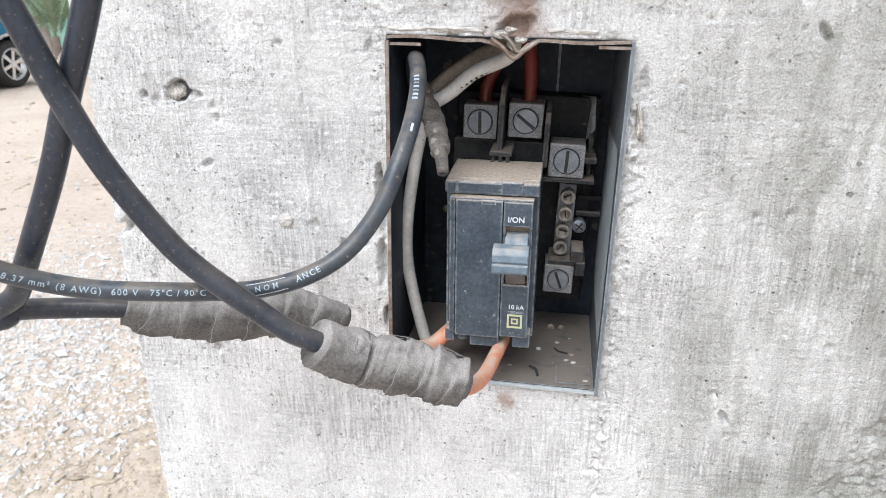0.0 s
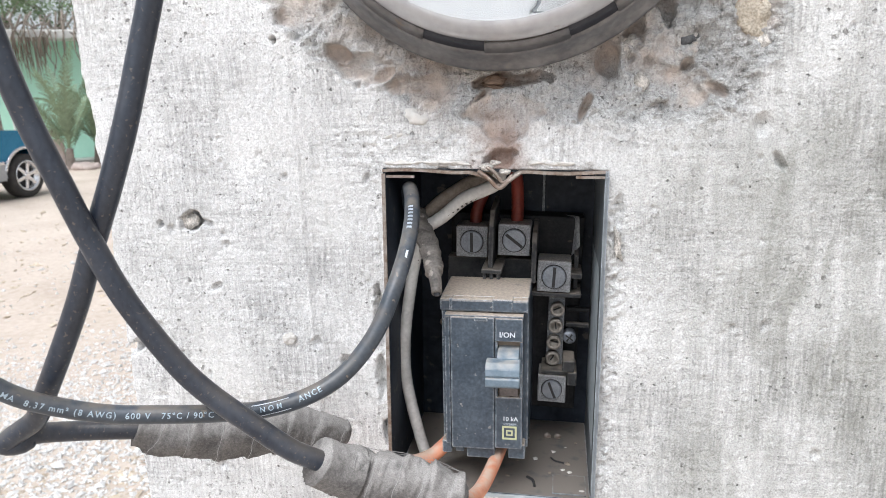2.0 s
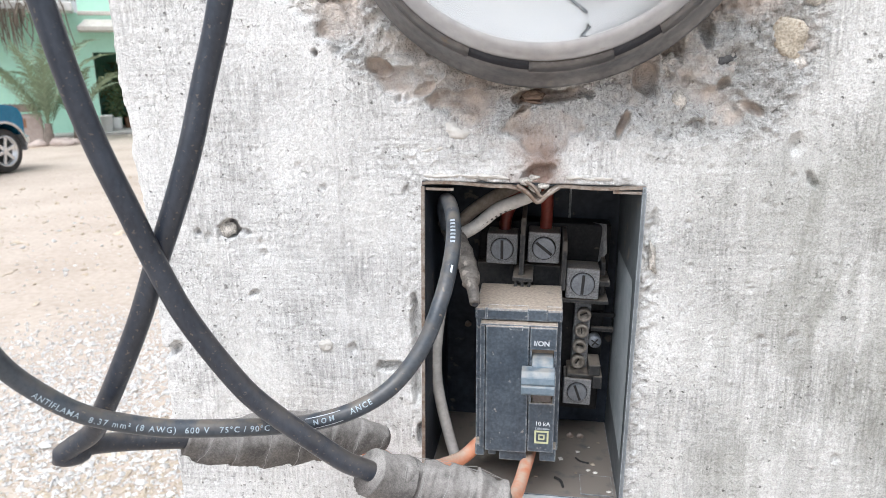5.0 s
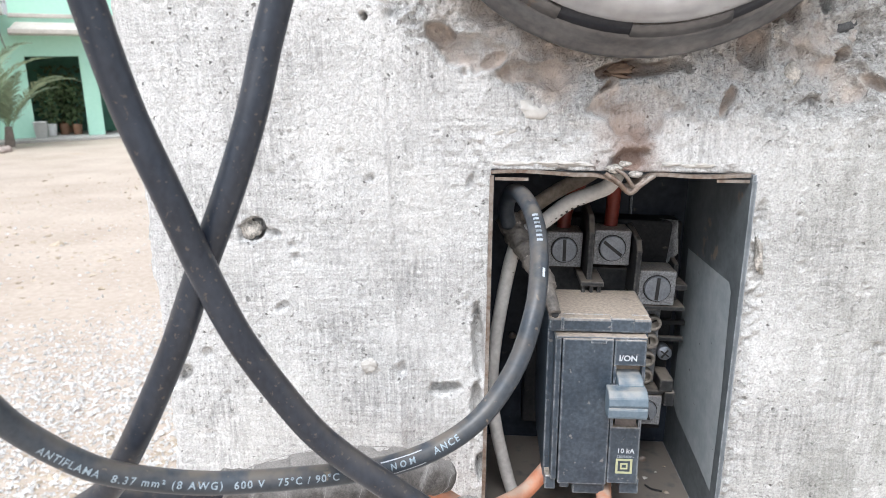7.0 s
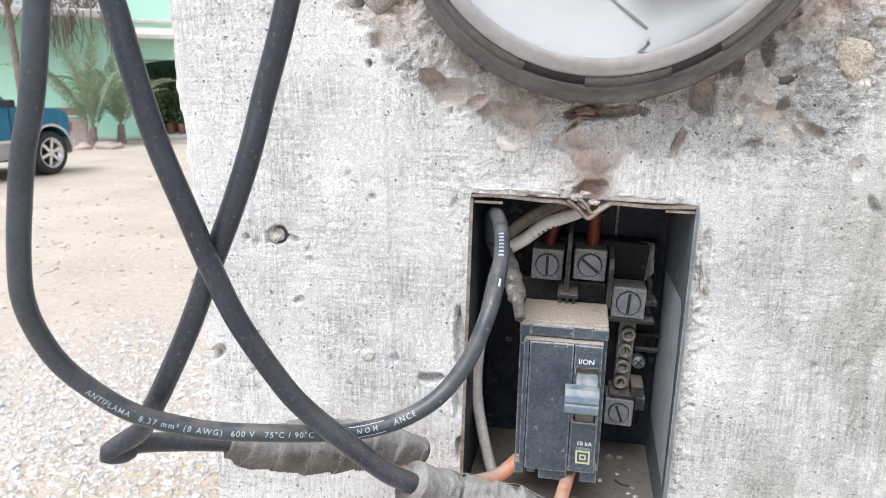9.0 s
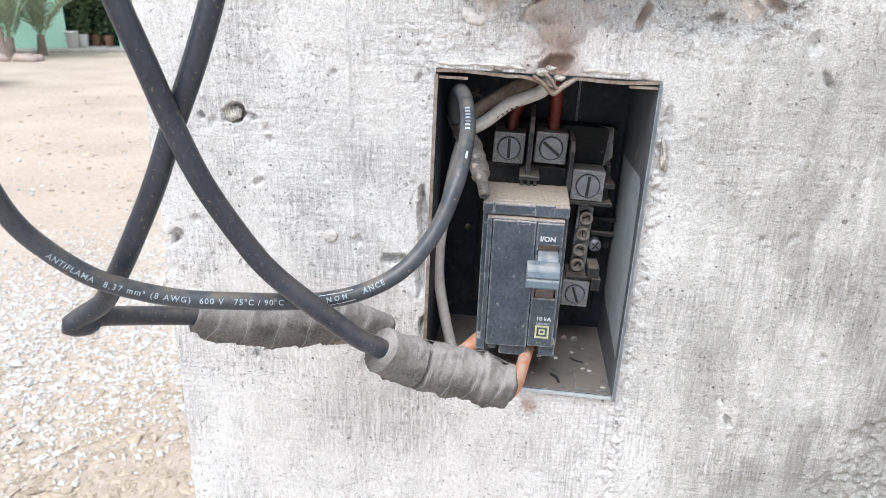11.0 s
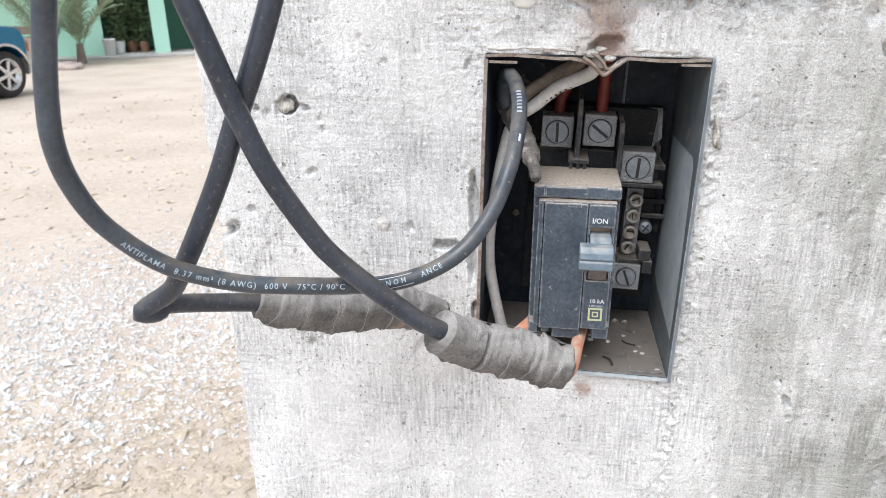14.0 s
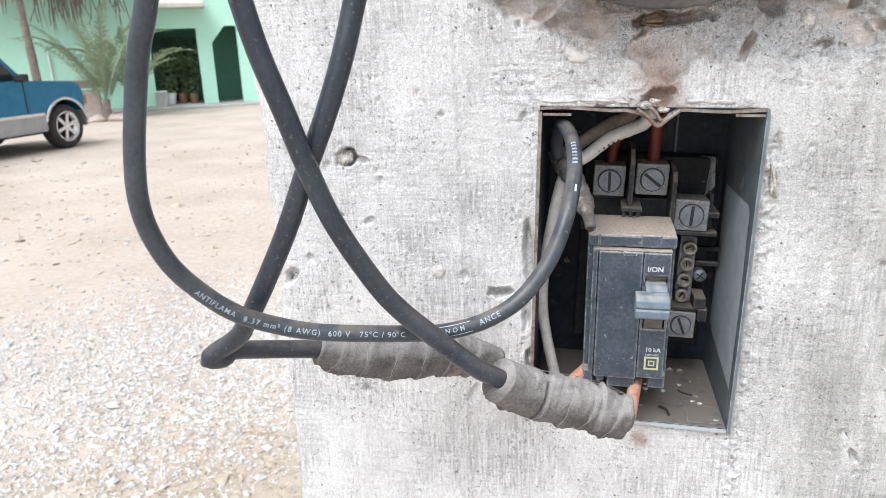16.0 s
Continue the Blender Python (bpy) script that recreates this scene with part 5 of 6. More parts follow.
# ---- the meter ----
meter = thing("electric_meter", pose(*METER), "round electricity meter with a hazy clear cover set in broken concrete", "electric meter")
part("socket_ring", turned([(0.070, 0.020), (0.0745, 0.020), (0.0770, 0.010), (0.0786, 0.003), (0.0787, -0.001), (0.0776, -0.0024), (0.0768, -0.0026), (0.0738, -0.0088), (0.0727, -0.0104), (0.070, -0.0106)]), RING, meter, "weathered zinc socket ring", True)
part("gasket", turned([(0.064, -0.0104), (0.0722, -0.0106), (0.0694, -0.0142), (0.064, -0.0144)]), GASKET, meter, "dark gasket", True)
for a0, a1 in ((-178, -113), (-95, -71), (-57, -2)):
    b = bmesh.new()
    prof = [(0.0716, -0.0100), (0.0729, -0.0105), (0.0700, -0.0147), (0.0688, -0.0143)]
    seg = 14
    rings = [[b.verts.new((r * math.cos(radians(a0 + (a1 - a0) * k / seg)), y, r * math.sin(radians(a0 + (a1 - a0) * k / seg)))) for r, y in prof] for k in range(seg + 1)]
    for p, q in zip(rings, rings[1:]):
        for k in range(4):
            b.faces.new((p[k], p[(k + 1) % 4], q[(k + 1) % 4], q[k]))
    b.faces.new(rings[0][::-1])
    b.faces.new(rings[-1])
    part("cover_tab", b, RING, meter, "", True)
part("cover_rim", turned([(0.0620, -0.0145), (0.0690, -0.0145), (0.0692, -0.0168), (0.0684, -0.0192), (0.0656, -0.0228), (0.0638, -0.0242), (0.0620, -0.0242)]), RIM, meter, "hazy plastic rim of the cover", True)
part("meter_plate", turned([(0.0, -0.019), (0.055, -0.019), (0.0618, -0.0182)]), FACE, meter, "pale meter plate, whitened for sky reflected in the cover", True)
glass = part("glass_cover", turned([(0.0634, -0.0245), (0.0630, -0.030), (0.0610, -0.0335), (0.0575, -0.0348), (0.0, -0.0365), (0.0, -0.0348), (0.0572, -0.0331), (0.0600, -0.0322), (0.0614, -0.029), (0.0618, -0.0245)]), GLASS, meter, "clear cover with dust", True)
glass.visible_shadow = False
blk = part("register_block", box((0.006, -0.0290, -0.0405), (0.034, -0.0192, -0.014), 0.003), WHITE_PAINT, meter, "pale register block")
for x in (0.0105, 0.0295):
    part("screw_hole", cyl(0.0022, 0.0006, Matrix.Translation((x, -0.0291, -0.0350)) @ FRONT, 20), SLOT, blk)
part("needle_line", tube([(-0.018, -0.0193, -0.026), (0.001, -0.0193, -0.0435), (0.0125, -0.0193, -0.0530)], 0.0005, 8, 0.003), SHEET_WORN, meter, "diagonal seam across the plate", True)

# ---- ground ----
def ground_height(x, y):
    d = np.hypot(x, y)
    return 0.02 * fbm(x * 0.9, y * 0.9, 80, 3) * np.clip(d / 3, 0, 1) + 0.012 * fbm(x * 5, y * 5, 85, 3) * np.clip(1 - d / 14, 0, 1)


def sheet(xs, ys):
    X, Y = np.meshgrid(xs, ys)
    Z = ground_height(X, Y)
    v = np.stack([X, Y, Z], -1).reshape(-1, 3).tolist()
    n = len(xs)
    return v, [(j * n + i, j * n + i + 1, (j + 1) * n + i + 1, (j + 1) * n + i) for j in range(len(ys) - 1) for i in range(n - 1)]


near = list(np.arange(-9, 3.01, 0.06))
gx = [-3000, -800, -200, -80, -45, -32, -24, -18, -14, -11.5, -10] + near + [4, 6, 10, 20, 60, 200, 800, 3000]
gy = [-3000, -800, -200, -60, -20, -8, -4, -2, -1] + list(np.arange(-0.5, 9.01, 0.06)) + [10, 11, 12.5, 14, 16, 18, 20, 23, 27, 32, 45, 80, 200, 800, 3000]
v, f = sheet(gx, gy)
mesh = bpy.data.meshes.new("ground")
mesh.from_pydata(v, [], f)
ground = link("ground", mesh, GROUND, smooth=True)
tagged(ground, "bare tan earth yard with tyre-worn patches", "ground", kind="structure")


def scatter(name, n, seed, place, size, flat, mat, label, category):
    """Many small angular pieces lying on the ground, as one mesh."""
    rng = np.random.RandomState(seed)
    base = np.array([(1, 0, 0), (-1, 0, 0), (0, 1, 0), (0, -1, 0), (0, 0, 1), (0, 0, -1)], float)
    tri = [(0, 2, 4), (2, 1, 4), (1, 3, 4), (3, 0, 4), (2, 0, 5), (1, 2, 5), (3, 1, 5), (0, 3, 5)]
    vs, fs = [], []
    spots = np.array([place(rng) for _ in range(n)])
    heights = ground_height(spots[:, 0], spots[:, 1])
    for (x, y), z in zip(spots, heights):
        s = size(rng)
        p = base * rng.uniform(0.55, 1.25, (6, 1)) + rng.uniform(-0.12, 0.22, (6, 3))
        p = p * s * np.array([1, rng.uniform(0.45, 1.0), flat * rng.uniform(0.6, 1.3)])
        a, t = rng.uniform(0, 6.28), rng.uniform(-0.4, 0.4)
        ca, sa, c2, s2 = math.cos(a), math.sin(a), math.cos(t), math.sin(t)
        p = p @ np.array([[1, 0, 0], [0, c2, -s2], [0, s2, c2]]) @ np.array([[ca, -sa, 0], [sa, ca, 0], [0, 0, 1]])
        k = len(vs)
        vs.extend((p + np.array([x, y, z + s * flat * 0.35])).tolist())
        fs.extend([(k + a_, k + b_, k + c_) for a_, b_, c_ in tri])
    m = bpy.data.meshes.new(name)
    m.from_pydata(vs, [], fs)
    return tagged(link(name, m, mat), label, category, kind="stuff")


def polar(rng, near_d, far_d):
    """A place in the yard by distance and bearing, thicker towards the middle of the band."""
    d = near_d + (far_d - near_d) * rng.beta(2.0, 2.2)
    a = radians(-42 + 150 * (rng.beta(3.2, 3.2) - 0.5))
    return d * math.sin(a), d * math.cos(a)


scatter("gravel", 34000, 1, lambda r: polar(r, 1.9, 4.9), lambda r: 0.004 + r.gamma(2.0, 0.0028), 0.6, GRAVEL, "pale limestone gravel spread over the earth", "gravel")
scatter("pebbles", 4500, 2, lambda r: polar(r, 1.2, 12.0), lambda r: 0.003 + r.gamma(2.0, 0.0038), 0.6, GRAVEL, "scattered pale stones on bare earth", "pebbles")
scatter("leaf_litter", 12000, 3, lambda r: polar(r, 1.1, 3.1), lambda r: 0.005 + r.gamma(2.0, 0.0036), 0.22, LITTER, "dry leaves and wood chips on the ground", "litter")
scatter("tyre_track_grit", 2000, 4, lambda r: polar(r, 4.5, 14.0), lambda r: 0.008 + r.gamma(2.0, 0.008), 0.35, LITTER, "tan grit on bare earth", "grit")

# ---- the green house across the yard ----
A0, DIST = radians(-34), 22.5
house_at = Matrix.Translation((DIST * math.sin(A0), -0.27 + DIST * math.cos(A0), 0)) @ Matrix.Rotation(-A0, 4, "Z")
house = thing("house", house_at, "mint green rendered house with a porch and a concrete canopy", "house")
TOP = 3.32
bm = bmesh.new()
add_box(bm, (-9.0, 0, 0), (-0.12, 0.25, TOP))                  # long blind wall
add_box(bm, (-0.12, 0, 2.26), (1.20, 0.25, TOP))              # over the porch
add_box(bm, (1.20, 0, 0), (1.62, 0.25, TOP))                  # pillar
add_box(bm, (1.62, 0, 2.31), (2.36, 0.25, TOP))
add_box(bm, (2.36, 0, 0), (6.5, 0.25, TOP))
part("front_wall", bm, GREEN, house)
bm = bmesh.new()
q = [bm.verts.new(p) for p in ((1.62, 0.001, 1.83), (1.62, 0.001, 2.31), (2.02, 0.001, 2.31))]
q2 = [bm.verts.new((a.co.x, 0.249, a.co.z)) for a in q]
bm.faces.new(q)
bm.faces.new(q2[::-1])
for k in range(3):
    bm.faces.new((q[k], q[(k + 1) % 3], q2[(k + 1) % 3], q2[k]))
part("arch_corner", bm, GREEN, house)
part("upper_wall", box((-0.34, 0.1, TOP), (6.5, 0.35, 6.4)), GREEN, house, "mint green upper storey")
part("band", box((-0.36, -0.06, TOP - 0.06), (6.5, 0.1, TOP + 0.05), 0.02), SLAB, house, "weathered beige band")
part("canopy", box((-0.40, -0.75, 2.80), (1.50, 0.0, 2.93), 0.02), SLAB, house, "weathered concrete canopy slab")
bm = bmesh.new()
q = [bm.verts.new(p) for p in ((-0.37, -0.70, 2.93), (1.46, -0.70, 2.93), (1.46, -0.02, 3.15), (-0.20, -0.02, 3.15))]
q2 = [bm.verts.new((a.co.x, a.co.y, 2.925)) for a in q]
bm.faces.new(q)
for k in range(4):
    bm.faces.new((q[k], q[(k + 1) % 4], q2[(k + 1) % 4], q2[k]))
part("canopy_fillet", bm, SLAB, house)
bm = bmesh.new()
add_box(bm, (-0.46, 0.25, 0), (-0.12, 3.4, TOP))
add_box(bm, (-0.12, 3.2, 0), (1.70, 3.4, TOP))
part("porch_wall", bm, CREAM, house, "cream porch wall in the shade")
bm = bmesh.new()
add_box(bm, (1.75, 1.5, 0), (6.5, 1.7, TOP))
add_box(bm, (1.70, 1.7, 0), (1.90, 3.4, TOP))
part("passage_wall", bm, GREEN_SHADED, house, "mint green wall behind the arch, darkened as in shade")
part("porch_ceiling", box((-0.6, 0.25, 2.55), (6.5, 3.4, 2.68)), SLAB, house)
part("porch_floor", box((-1.6, -1.0, 0.0), (6.5, 3.4, 0.07), 0.01), PORCH, house, "grey concrete porch floor")
win = part("window", box((0.02, 3.12, 1.55), (0.75, 3.19, 2.15), 0.01), WHITE_PAINT, house, "white framed window")
part("pane", box((0.08, 3.105, 1.61), (0.37, 3.118, 2.09)), DARK_GLASS, win)
part("pane", box((0.40, 3.105, 1.61), (0.69, 3.118, 2.09)), DARK_GLASS, win)
part("vent_slot", box((-0.218, 0.9, 1.45), (-0.21, 1.1, 2.1)), DARK_GLASS, house)
part("roof", box((-9.4, -0.75, TOP - 0.02), (-0.45, 2.6, TOP + 0.22), 0.03), ROOF_SHEET, house, "white sheet roof edge")
part("roof_back", box((-9.0, 2.4, 0), (6.5, 6.0, TOP - 0.05)), GREEN_SHADED, house)
pipe = part("drain_pipe", tube([(-2.75, -0.05, 0.1), (-2.75, -0.05, 1.2), (-2.76, -0.05, 1.72)], 0.03, 10, 0.1), WHITE_PAINT, house, "white drain pipe", True)


# dry palm thatch hanging from the roof's edge
def thatch(seed, x, length):
    rng = random.Random(seed)
    out = []
    for k in range(5):
        b = bmesh.new()
        x0, w, ln, tw = rng.uniform(-0.09, 0.09), rng.uniform(0.008, 0.022), length * rng.uniform(0.4, 1.1), rng.uniform(-0.1, 0.1)
        y0 = -0.02 + 0.016 * k
        vs = [b.verts.new(p) for p in ((x0 - w, y0, 0), (x0 + w, y0, 0), (x0 + w * 0.8 + tw * 0.5, y0 - 0.03, -ln * 0.6), (x0 + tw, y0 - 0.01, -ln), (x0 - w * 0.8 + tw * 0.5, y0 - 0.03, -ln * 0.6))]
        vs2 = [b.verts.new(p.co + Vector((0, 0.012, 0))) for p in vs]
        b.faces.new(vs)
        b.faces.new(vs2[::-1])
        for i in range(5):
            b.faces.new((vs[i], vs[(i + 1) % 5], vs2[(i + 1) % 5], vs2[i]))
        out.append(b)
    return out


rng = random.Random(11)
x = -7.6
k = 0
while x < -0.6:
    if rng.random() < 0.42:
        for strip in thatch(k, x, rng.uniform(0.45, 1.25)):
            part("thatch_strip", strip, DRY, house).location = (x, -0.80, TOP + 0.02)
    x += rng.uniform(0.10, 0.22)
    k += 1


# bare vines tangled over the roof's edge
vine = thing("dry_vine", house_at, "tangle of bare brown vines hanging over the roof edge", "vine")
rng = random.Random(17)
for k in range(64):
    x0 = rng.choice((rng.uniform(-7.4, -0.7), rng.uniform(-2.6, -0.9), rng.uniform(-6.2, -4.4)))
    dx, drop = rng.uniform(-0.6, 0.6), rng.uniform(0.2, 1.05)
    part("stem", tube([(x0, 0.3, TOP + 0.30 + rng.uniform(0, 0.5)), (x0 + dx * 0.4, -0.5, TOP + rng.uniform(0.22, 0.5)), (x0 + dx * 0.8, -0.86, TOP + 0.05), (x0 + dx, -0.90, TOP - drop * 0.5), (x0 + dx + rng.uniform(-0.2, 0.2), -0.88, TOP - drop)],
                       lambda s: 0.030 - 0.018 * s, 6, 0.09), DRY, vine, "", True)

# ---- plants ----
def frond(rng, length, lean, droop, leaf, pairs):
    """One palm leaf: a bent midrib with folded leaflets, from the origin towards +x."""
    b = bmesh.new()
    rib = []
    for i in range(17):
        t = i / 16
        a = lean - droop * t * t
        rib.append((rib[-1][0] + length / 16 * math.cos(a), rib[-1][1] + length / 16 * math.sin(a)) if rib else (0.0, 0.0))
    def at(t):
        f = min(t * 16, 15.999)
        i = int(f)
        return Vector((rib[i][0] + (rib[i + 1][0] - rib[i][0]) * (f - i), 0, rib[i][1] + (rib[i + 1][1] - rib[i][1]) * (f - i)))
    for i in range(16):
        p, q = at(i / 16), at((i + 1) / 16)
        w = 0.012 * (1 - i / 18)
        vs = [b.verts.new(v) for v in (p + Vector((0, -w, 0)), p + Vector((0, w, 0)), q + Vector((0, w, 0)), q + Vector((0, -w, 0)))]
        b.faces.new(vs)
    for i in range(pairs):
        t = 0.16 + 0.83 * i / pairs
        p = at(t)
        d = (at(min(1, t + 0.03)) - at(t - 0.03)).normalized()
        ln = leaf * math.sin(math.pi * min(1, 0.18 + t * 0.8)) * rng.uniform(0.8, 1.15)
        for s in (-1, 1):
            out = (d * rng.uniform(0.55, 0.9) + Vector((0, s, 0)) * rng.uniform(0.7, 1.0) + Vector((0, 0, rng.uniform(0.0, 0.45)))).normalized()
            w = d * 0.017
            tip = p + out * ln + Vector((0, 0, -0.18 * ln))
            mid = p + out * ln * 0.5
            b.faces.new([b.verts.new(v) for v in (p - w, mid - w * 0.9 + Vector((0, 0, 0.006)), tip, mid + w * 0.9, p + w)])
    return b


def palm(at, seed, height, count, label):
    rng = random.Random(seed)
    o = thing("palm", Matrix.Translation(at), label, "palm")
    part("trunk", tube([(0, 0, -0.05), (0.02, 0, 0.25), (0.03, 0.01, 0.5)], lambda s: 0.13 - 0.05 * s, 12, 0.04, True, lambda s, a, d: 1 + 0.12 * noise.noise(Vector((s * 9, a * 2, seed)))), BARK, o, "", True)
    for k in range(count):
        az = k * 2.4 + rng.uniform(-0.3, 0.3)
        f_ = part("frond", frond(rng, height * rng.uniform(0.75, 1.1), radians(rng.uniform(58, 86)), radians(rng.uniform(30, 85)), 0.36, 44), FROND, o)
        f_.matrix_local = Matrix.Translation((0.03, 0.01, rng.uniform(0.15, 0.45))) @ Matrix.Rotation(az, 4, "Z")
    return o


def at_bearing(deg, d, z=0.0):
    return (d * math.sin(radians(deg)), -0.27 + d * math.cos(radians(deg)), z)


palm(at_bearing(-37.9, 19.6), 5, 2.9, 17, "young grey-green date palm in the yard")
palm(at_bearing(-36.0, 20.6), 8, 2.3, 11, "small grey-green palm beside the porch")
rng = random.Random(3)
for k in range(9):
    d, a = 19.2 + rng.uniform(-0.4, 0.5), -37.6 + rng.uniform(-1.1, 1.3)
    b = lump(rng.uniform(0.09, 0.17), k + 3, (1.2, 1, 0.7), 0.5)
    o = part("garden_stone", b, STUMP_STONE, None, "", True)
    o.location = at_bearing(a, d, 0.05)
    tagged(o, "pinkish stone edging the palm bed", "stone", "stones round the palm")


barbecue = thing("barbecue", Matrix.Translation(at_bearing(-39.3, 20.2)) @ Matrix.Rotation(radians(38), 4, "Z"), "rusty barbecue grate on a pinkish masonry block", "barbecue")
part("block", box((-0.42, -0.25, 0.0), (0.42, 0.25, 0.72), 0.05), STUMP_STONE, barbecue, "rough pinkish masonry")
part("fire_box", box((-0.36, -0.22, 0.78), (0.34, 0.22, 0.96), 0.02), BARK, barbecue, "rusty brown fire box")
for x in (-0.30, 0.28):
    part("leg", box((x, -0.18, 0.70), (x + 0.05, 0.18, 0.79), 0.005), BARK, barbecue)
for k in range(7):
    part("grate_bar", box((-0.34 + k * 0.105, -0.24, 0.965), (-0.315 + k * 0.105, 0.24, 0.985), 0.004), BARK, barbecue)


def leafy(seed, n, w, h, leaf):
    """A bush of many single leaves."""
    rng = random.Random(seed)
    b = bmesh.new()
    for _ in range(n):
        a, r, z = rng.uniform(0, 6.28), w * rng.random() ** 0.6, h * rng.random() ** 0.8
        p = Vector((r * math.cos(a) * (0.5 + z / h * 0.6), r * math.sin(a) * (0.5 + z / h * 0.6), z))
        d = Vector((rng.uniform(-1, 1), rng.uniform(-1, 1), rng.uniform(-0.4, 0.9))).normalized()
        s = d.orthogonal().normalized() * leaf * 0.28
        ln = leaf * rng.uniform(0.7, 1.3)
        b.faces.new([b.verts.new(v) for v in (p, p + d * ln * 0.5 + s, p + d * ln, p + d * ln * 0.5 - s)])
    return b


def potted(x, y, pot_mat, pot_h, seed, w, h, label):
    o = thing("potted_plant", house_at @ Matrix.Translation((x, y, 0.07)), label, "potted plant")
    part("pot", cyl(pot_h * 0.36, pot_h, Matrix.Translation((0, 0, pot_h / 2)), 20, pot_h * 0.46, 0.01), pot_mat, o, "", True)
    part("stem", tube([(0, 0, pot_h * 0.9), (0.02, 0, pot_h + h * 0.5)], 0.012, 8, 0.05), BARK, o, "", True)
    c = part("foliage", leafy(seed, 240, w, h, 0.16), LEAF, o)
    c.location = (0, 0, pot_h * 0.95)


potted(0.28, 0.55, WHITE_PAINT, 0.34, 1, 0.34, 1.0, "green leafy plant in a white pot on the porch")
potted(0.62, 0.9, TERRACOTTA, 0.32, 2, 0.42, 1.35, "bushy green plant in a clay pot on the porch")
potted(0.95, 0.7, TERRACOTTA, 0.3, 3, 0.36, 1.1, "bushy green plant in a clay pot on the porch")
potted(0.75, 1.8, TERRACOTTA, 0.34, 4, 0.55, 1.6, "tall dark green plant in a clay pot on the porch")
bucket = thing("bucket", house_at @ Matrix.Translation((0.0, -0.35, 0.07)), "white plastic bucket on the porch floor", "bucket")
part("bucket_body", turned([(0.0, 0.0), (0.14, 0.0), (0.17, 0.42), (0.178, 0.42), (0.178, 0.45), (0.16, 0.45), (0.13, 0.02), (0.0, 0.02)], 28), WHITE_PAINT, bucket, "", True).matrix_local = Matrix.Rotation(radians(90), 4, "X")


def tree(at, seed, lean, label, h=3.6, r=0.14):
    rng = random.Random(seed)
    o = thing("tree", Matrix.Translation(at), label, "tree")
    top = Vector((lean, 0.1, h))
    part("trunk", tube([(0, 0, -0.1), (lean * 0.25, 0.02, h * 0.35), (lean * 0.6, 0.05, h * 0.7), tuple(top)], lambda s: r * (1 - 0.5 * s), 12, 0.1, True, lambda s, a, d: 1 + 0.15 * noise.noise(Vector((s * 8, a, seed)))), BARK, o, "", True)
    tips = []
    for k in range(7):
        a = k * 0.9 + rng.uniform(-0.3, 0.3)
        e = top + Vector((1.5 * math.cos(a), 1.5 * math.sin(a), rng.uniform(0.5, 1.6)))
        part("limb", tube([tuple(top - Vector((lean * 0.2, 0, h * 0.18)) * rng.random()), tuple(top.lerp(e, 0.5) + Vector((0, 0, 0.15))), tuple(e)], lambda s: 0.055 * (1 - 0.75 * s), 8, 0.12), BARK, o, "", True)
        tips += [top.lerp(e, 0.6), e]
    b = bmesh.new()
    for t in tips:
        for _ in range(150):
            p = t + Vector((rng.gauss(0, 0.45), rng.gauss(0, 0.45), rng.gauss(0, 0.30)))
            d = Vector((rng.uniform(-1, 1), rng.uniform(-1, 1), rng.uniform(-0.8, 0.5))).normalized()
            s = d.orthogonal().normalized() * 0.022
            b.faces.new([b.verts.new(v) for v in (p, p + d * 0.06 + s, p + d * 0.13, p + d * 0.06 - s)])
    part("crown", b, LEAF, o, "thin crown of small dark leaves")


tree(at_bearing(-41.9, 20.5), 2, -0.25, "slim grey tree with a thin leafy crown before the house", 3.9, 0.12)
tree(at_bearing(-44.6, 19.8), 4, 0.5, "slim grey tree with a thin leafy crown before the house", 3.8, 0.13)
tree(at_bearing(-38.0, 31.0), 6, 0.3, "leafy tree standing behind the house", 4.6, 0.18)
tree(at_bearing(-41.0, 31.0), 7, 0.2, "leafy tree standing behind the house", 4.8, 0.18)

# ---- the blue pickup ----
truck_at = Matrix.Translation((-8.93, 10.17, 0)) @ Matrix.Rotation(radians(88), 4, "Z")
truck = thing("pickup_truck", truck_at, "metallic blue pickup with a silver lower body and chrome wheels", "pickup truck")
# x forward from the front axle, y to the vehicle's own left; its right side plane is y = 0
WR = 0.375


def side_shape(pts, y0, y1, bevel=0.03, seg=2):
    b = bmesh.new()
    lo, hi = [b.verts.new((x, y0, z)) for x, z in pts], [b.verts.new((x, y1, z)) for x, z in pts]
    b.faces.new(lo)
    b.faces.new(hi[::-1])
    rim_e = []
    for k in range(len(pts)):
        q = (k + 1) % len(pts)
        b.faces.new((lo[k], lo[q], hi[q], hi[k]))
    if bevel:
        es = [e for e in b.edges if abs(e.verts[0].co.y - e.verts[1].co.y) < 1e-6]
        bmesh.ops.bevel(b, geom=es, offset=bevel, segments=seg, affect="EDGES")
    return b


def arch(cx, r, a0, a1, n=12):
    return [(cx + r * math.cos(radians(a0 + (a1 - a0) * k / n)), WR + r * math.sin(radians(a0 + (a1 - a0) * k / n))) for k in range(n + 1)]


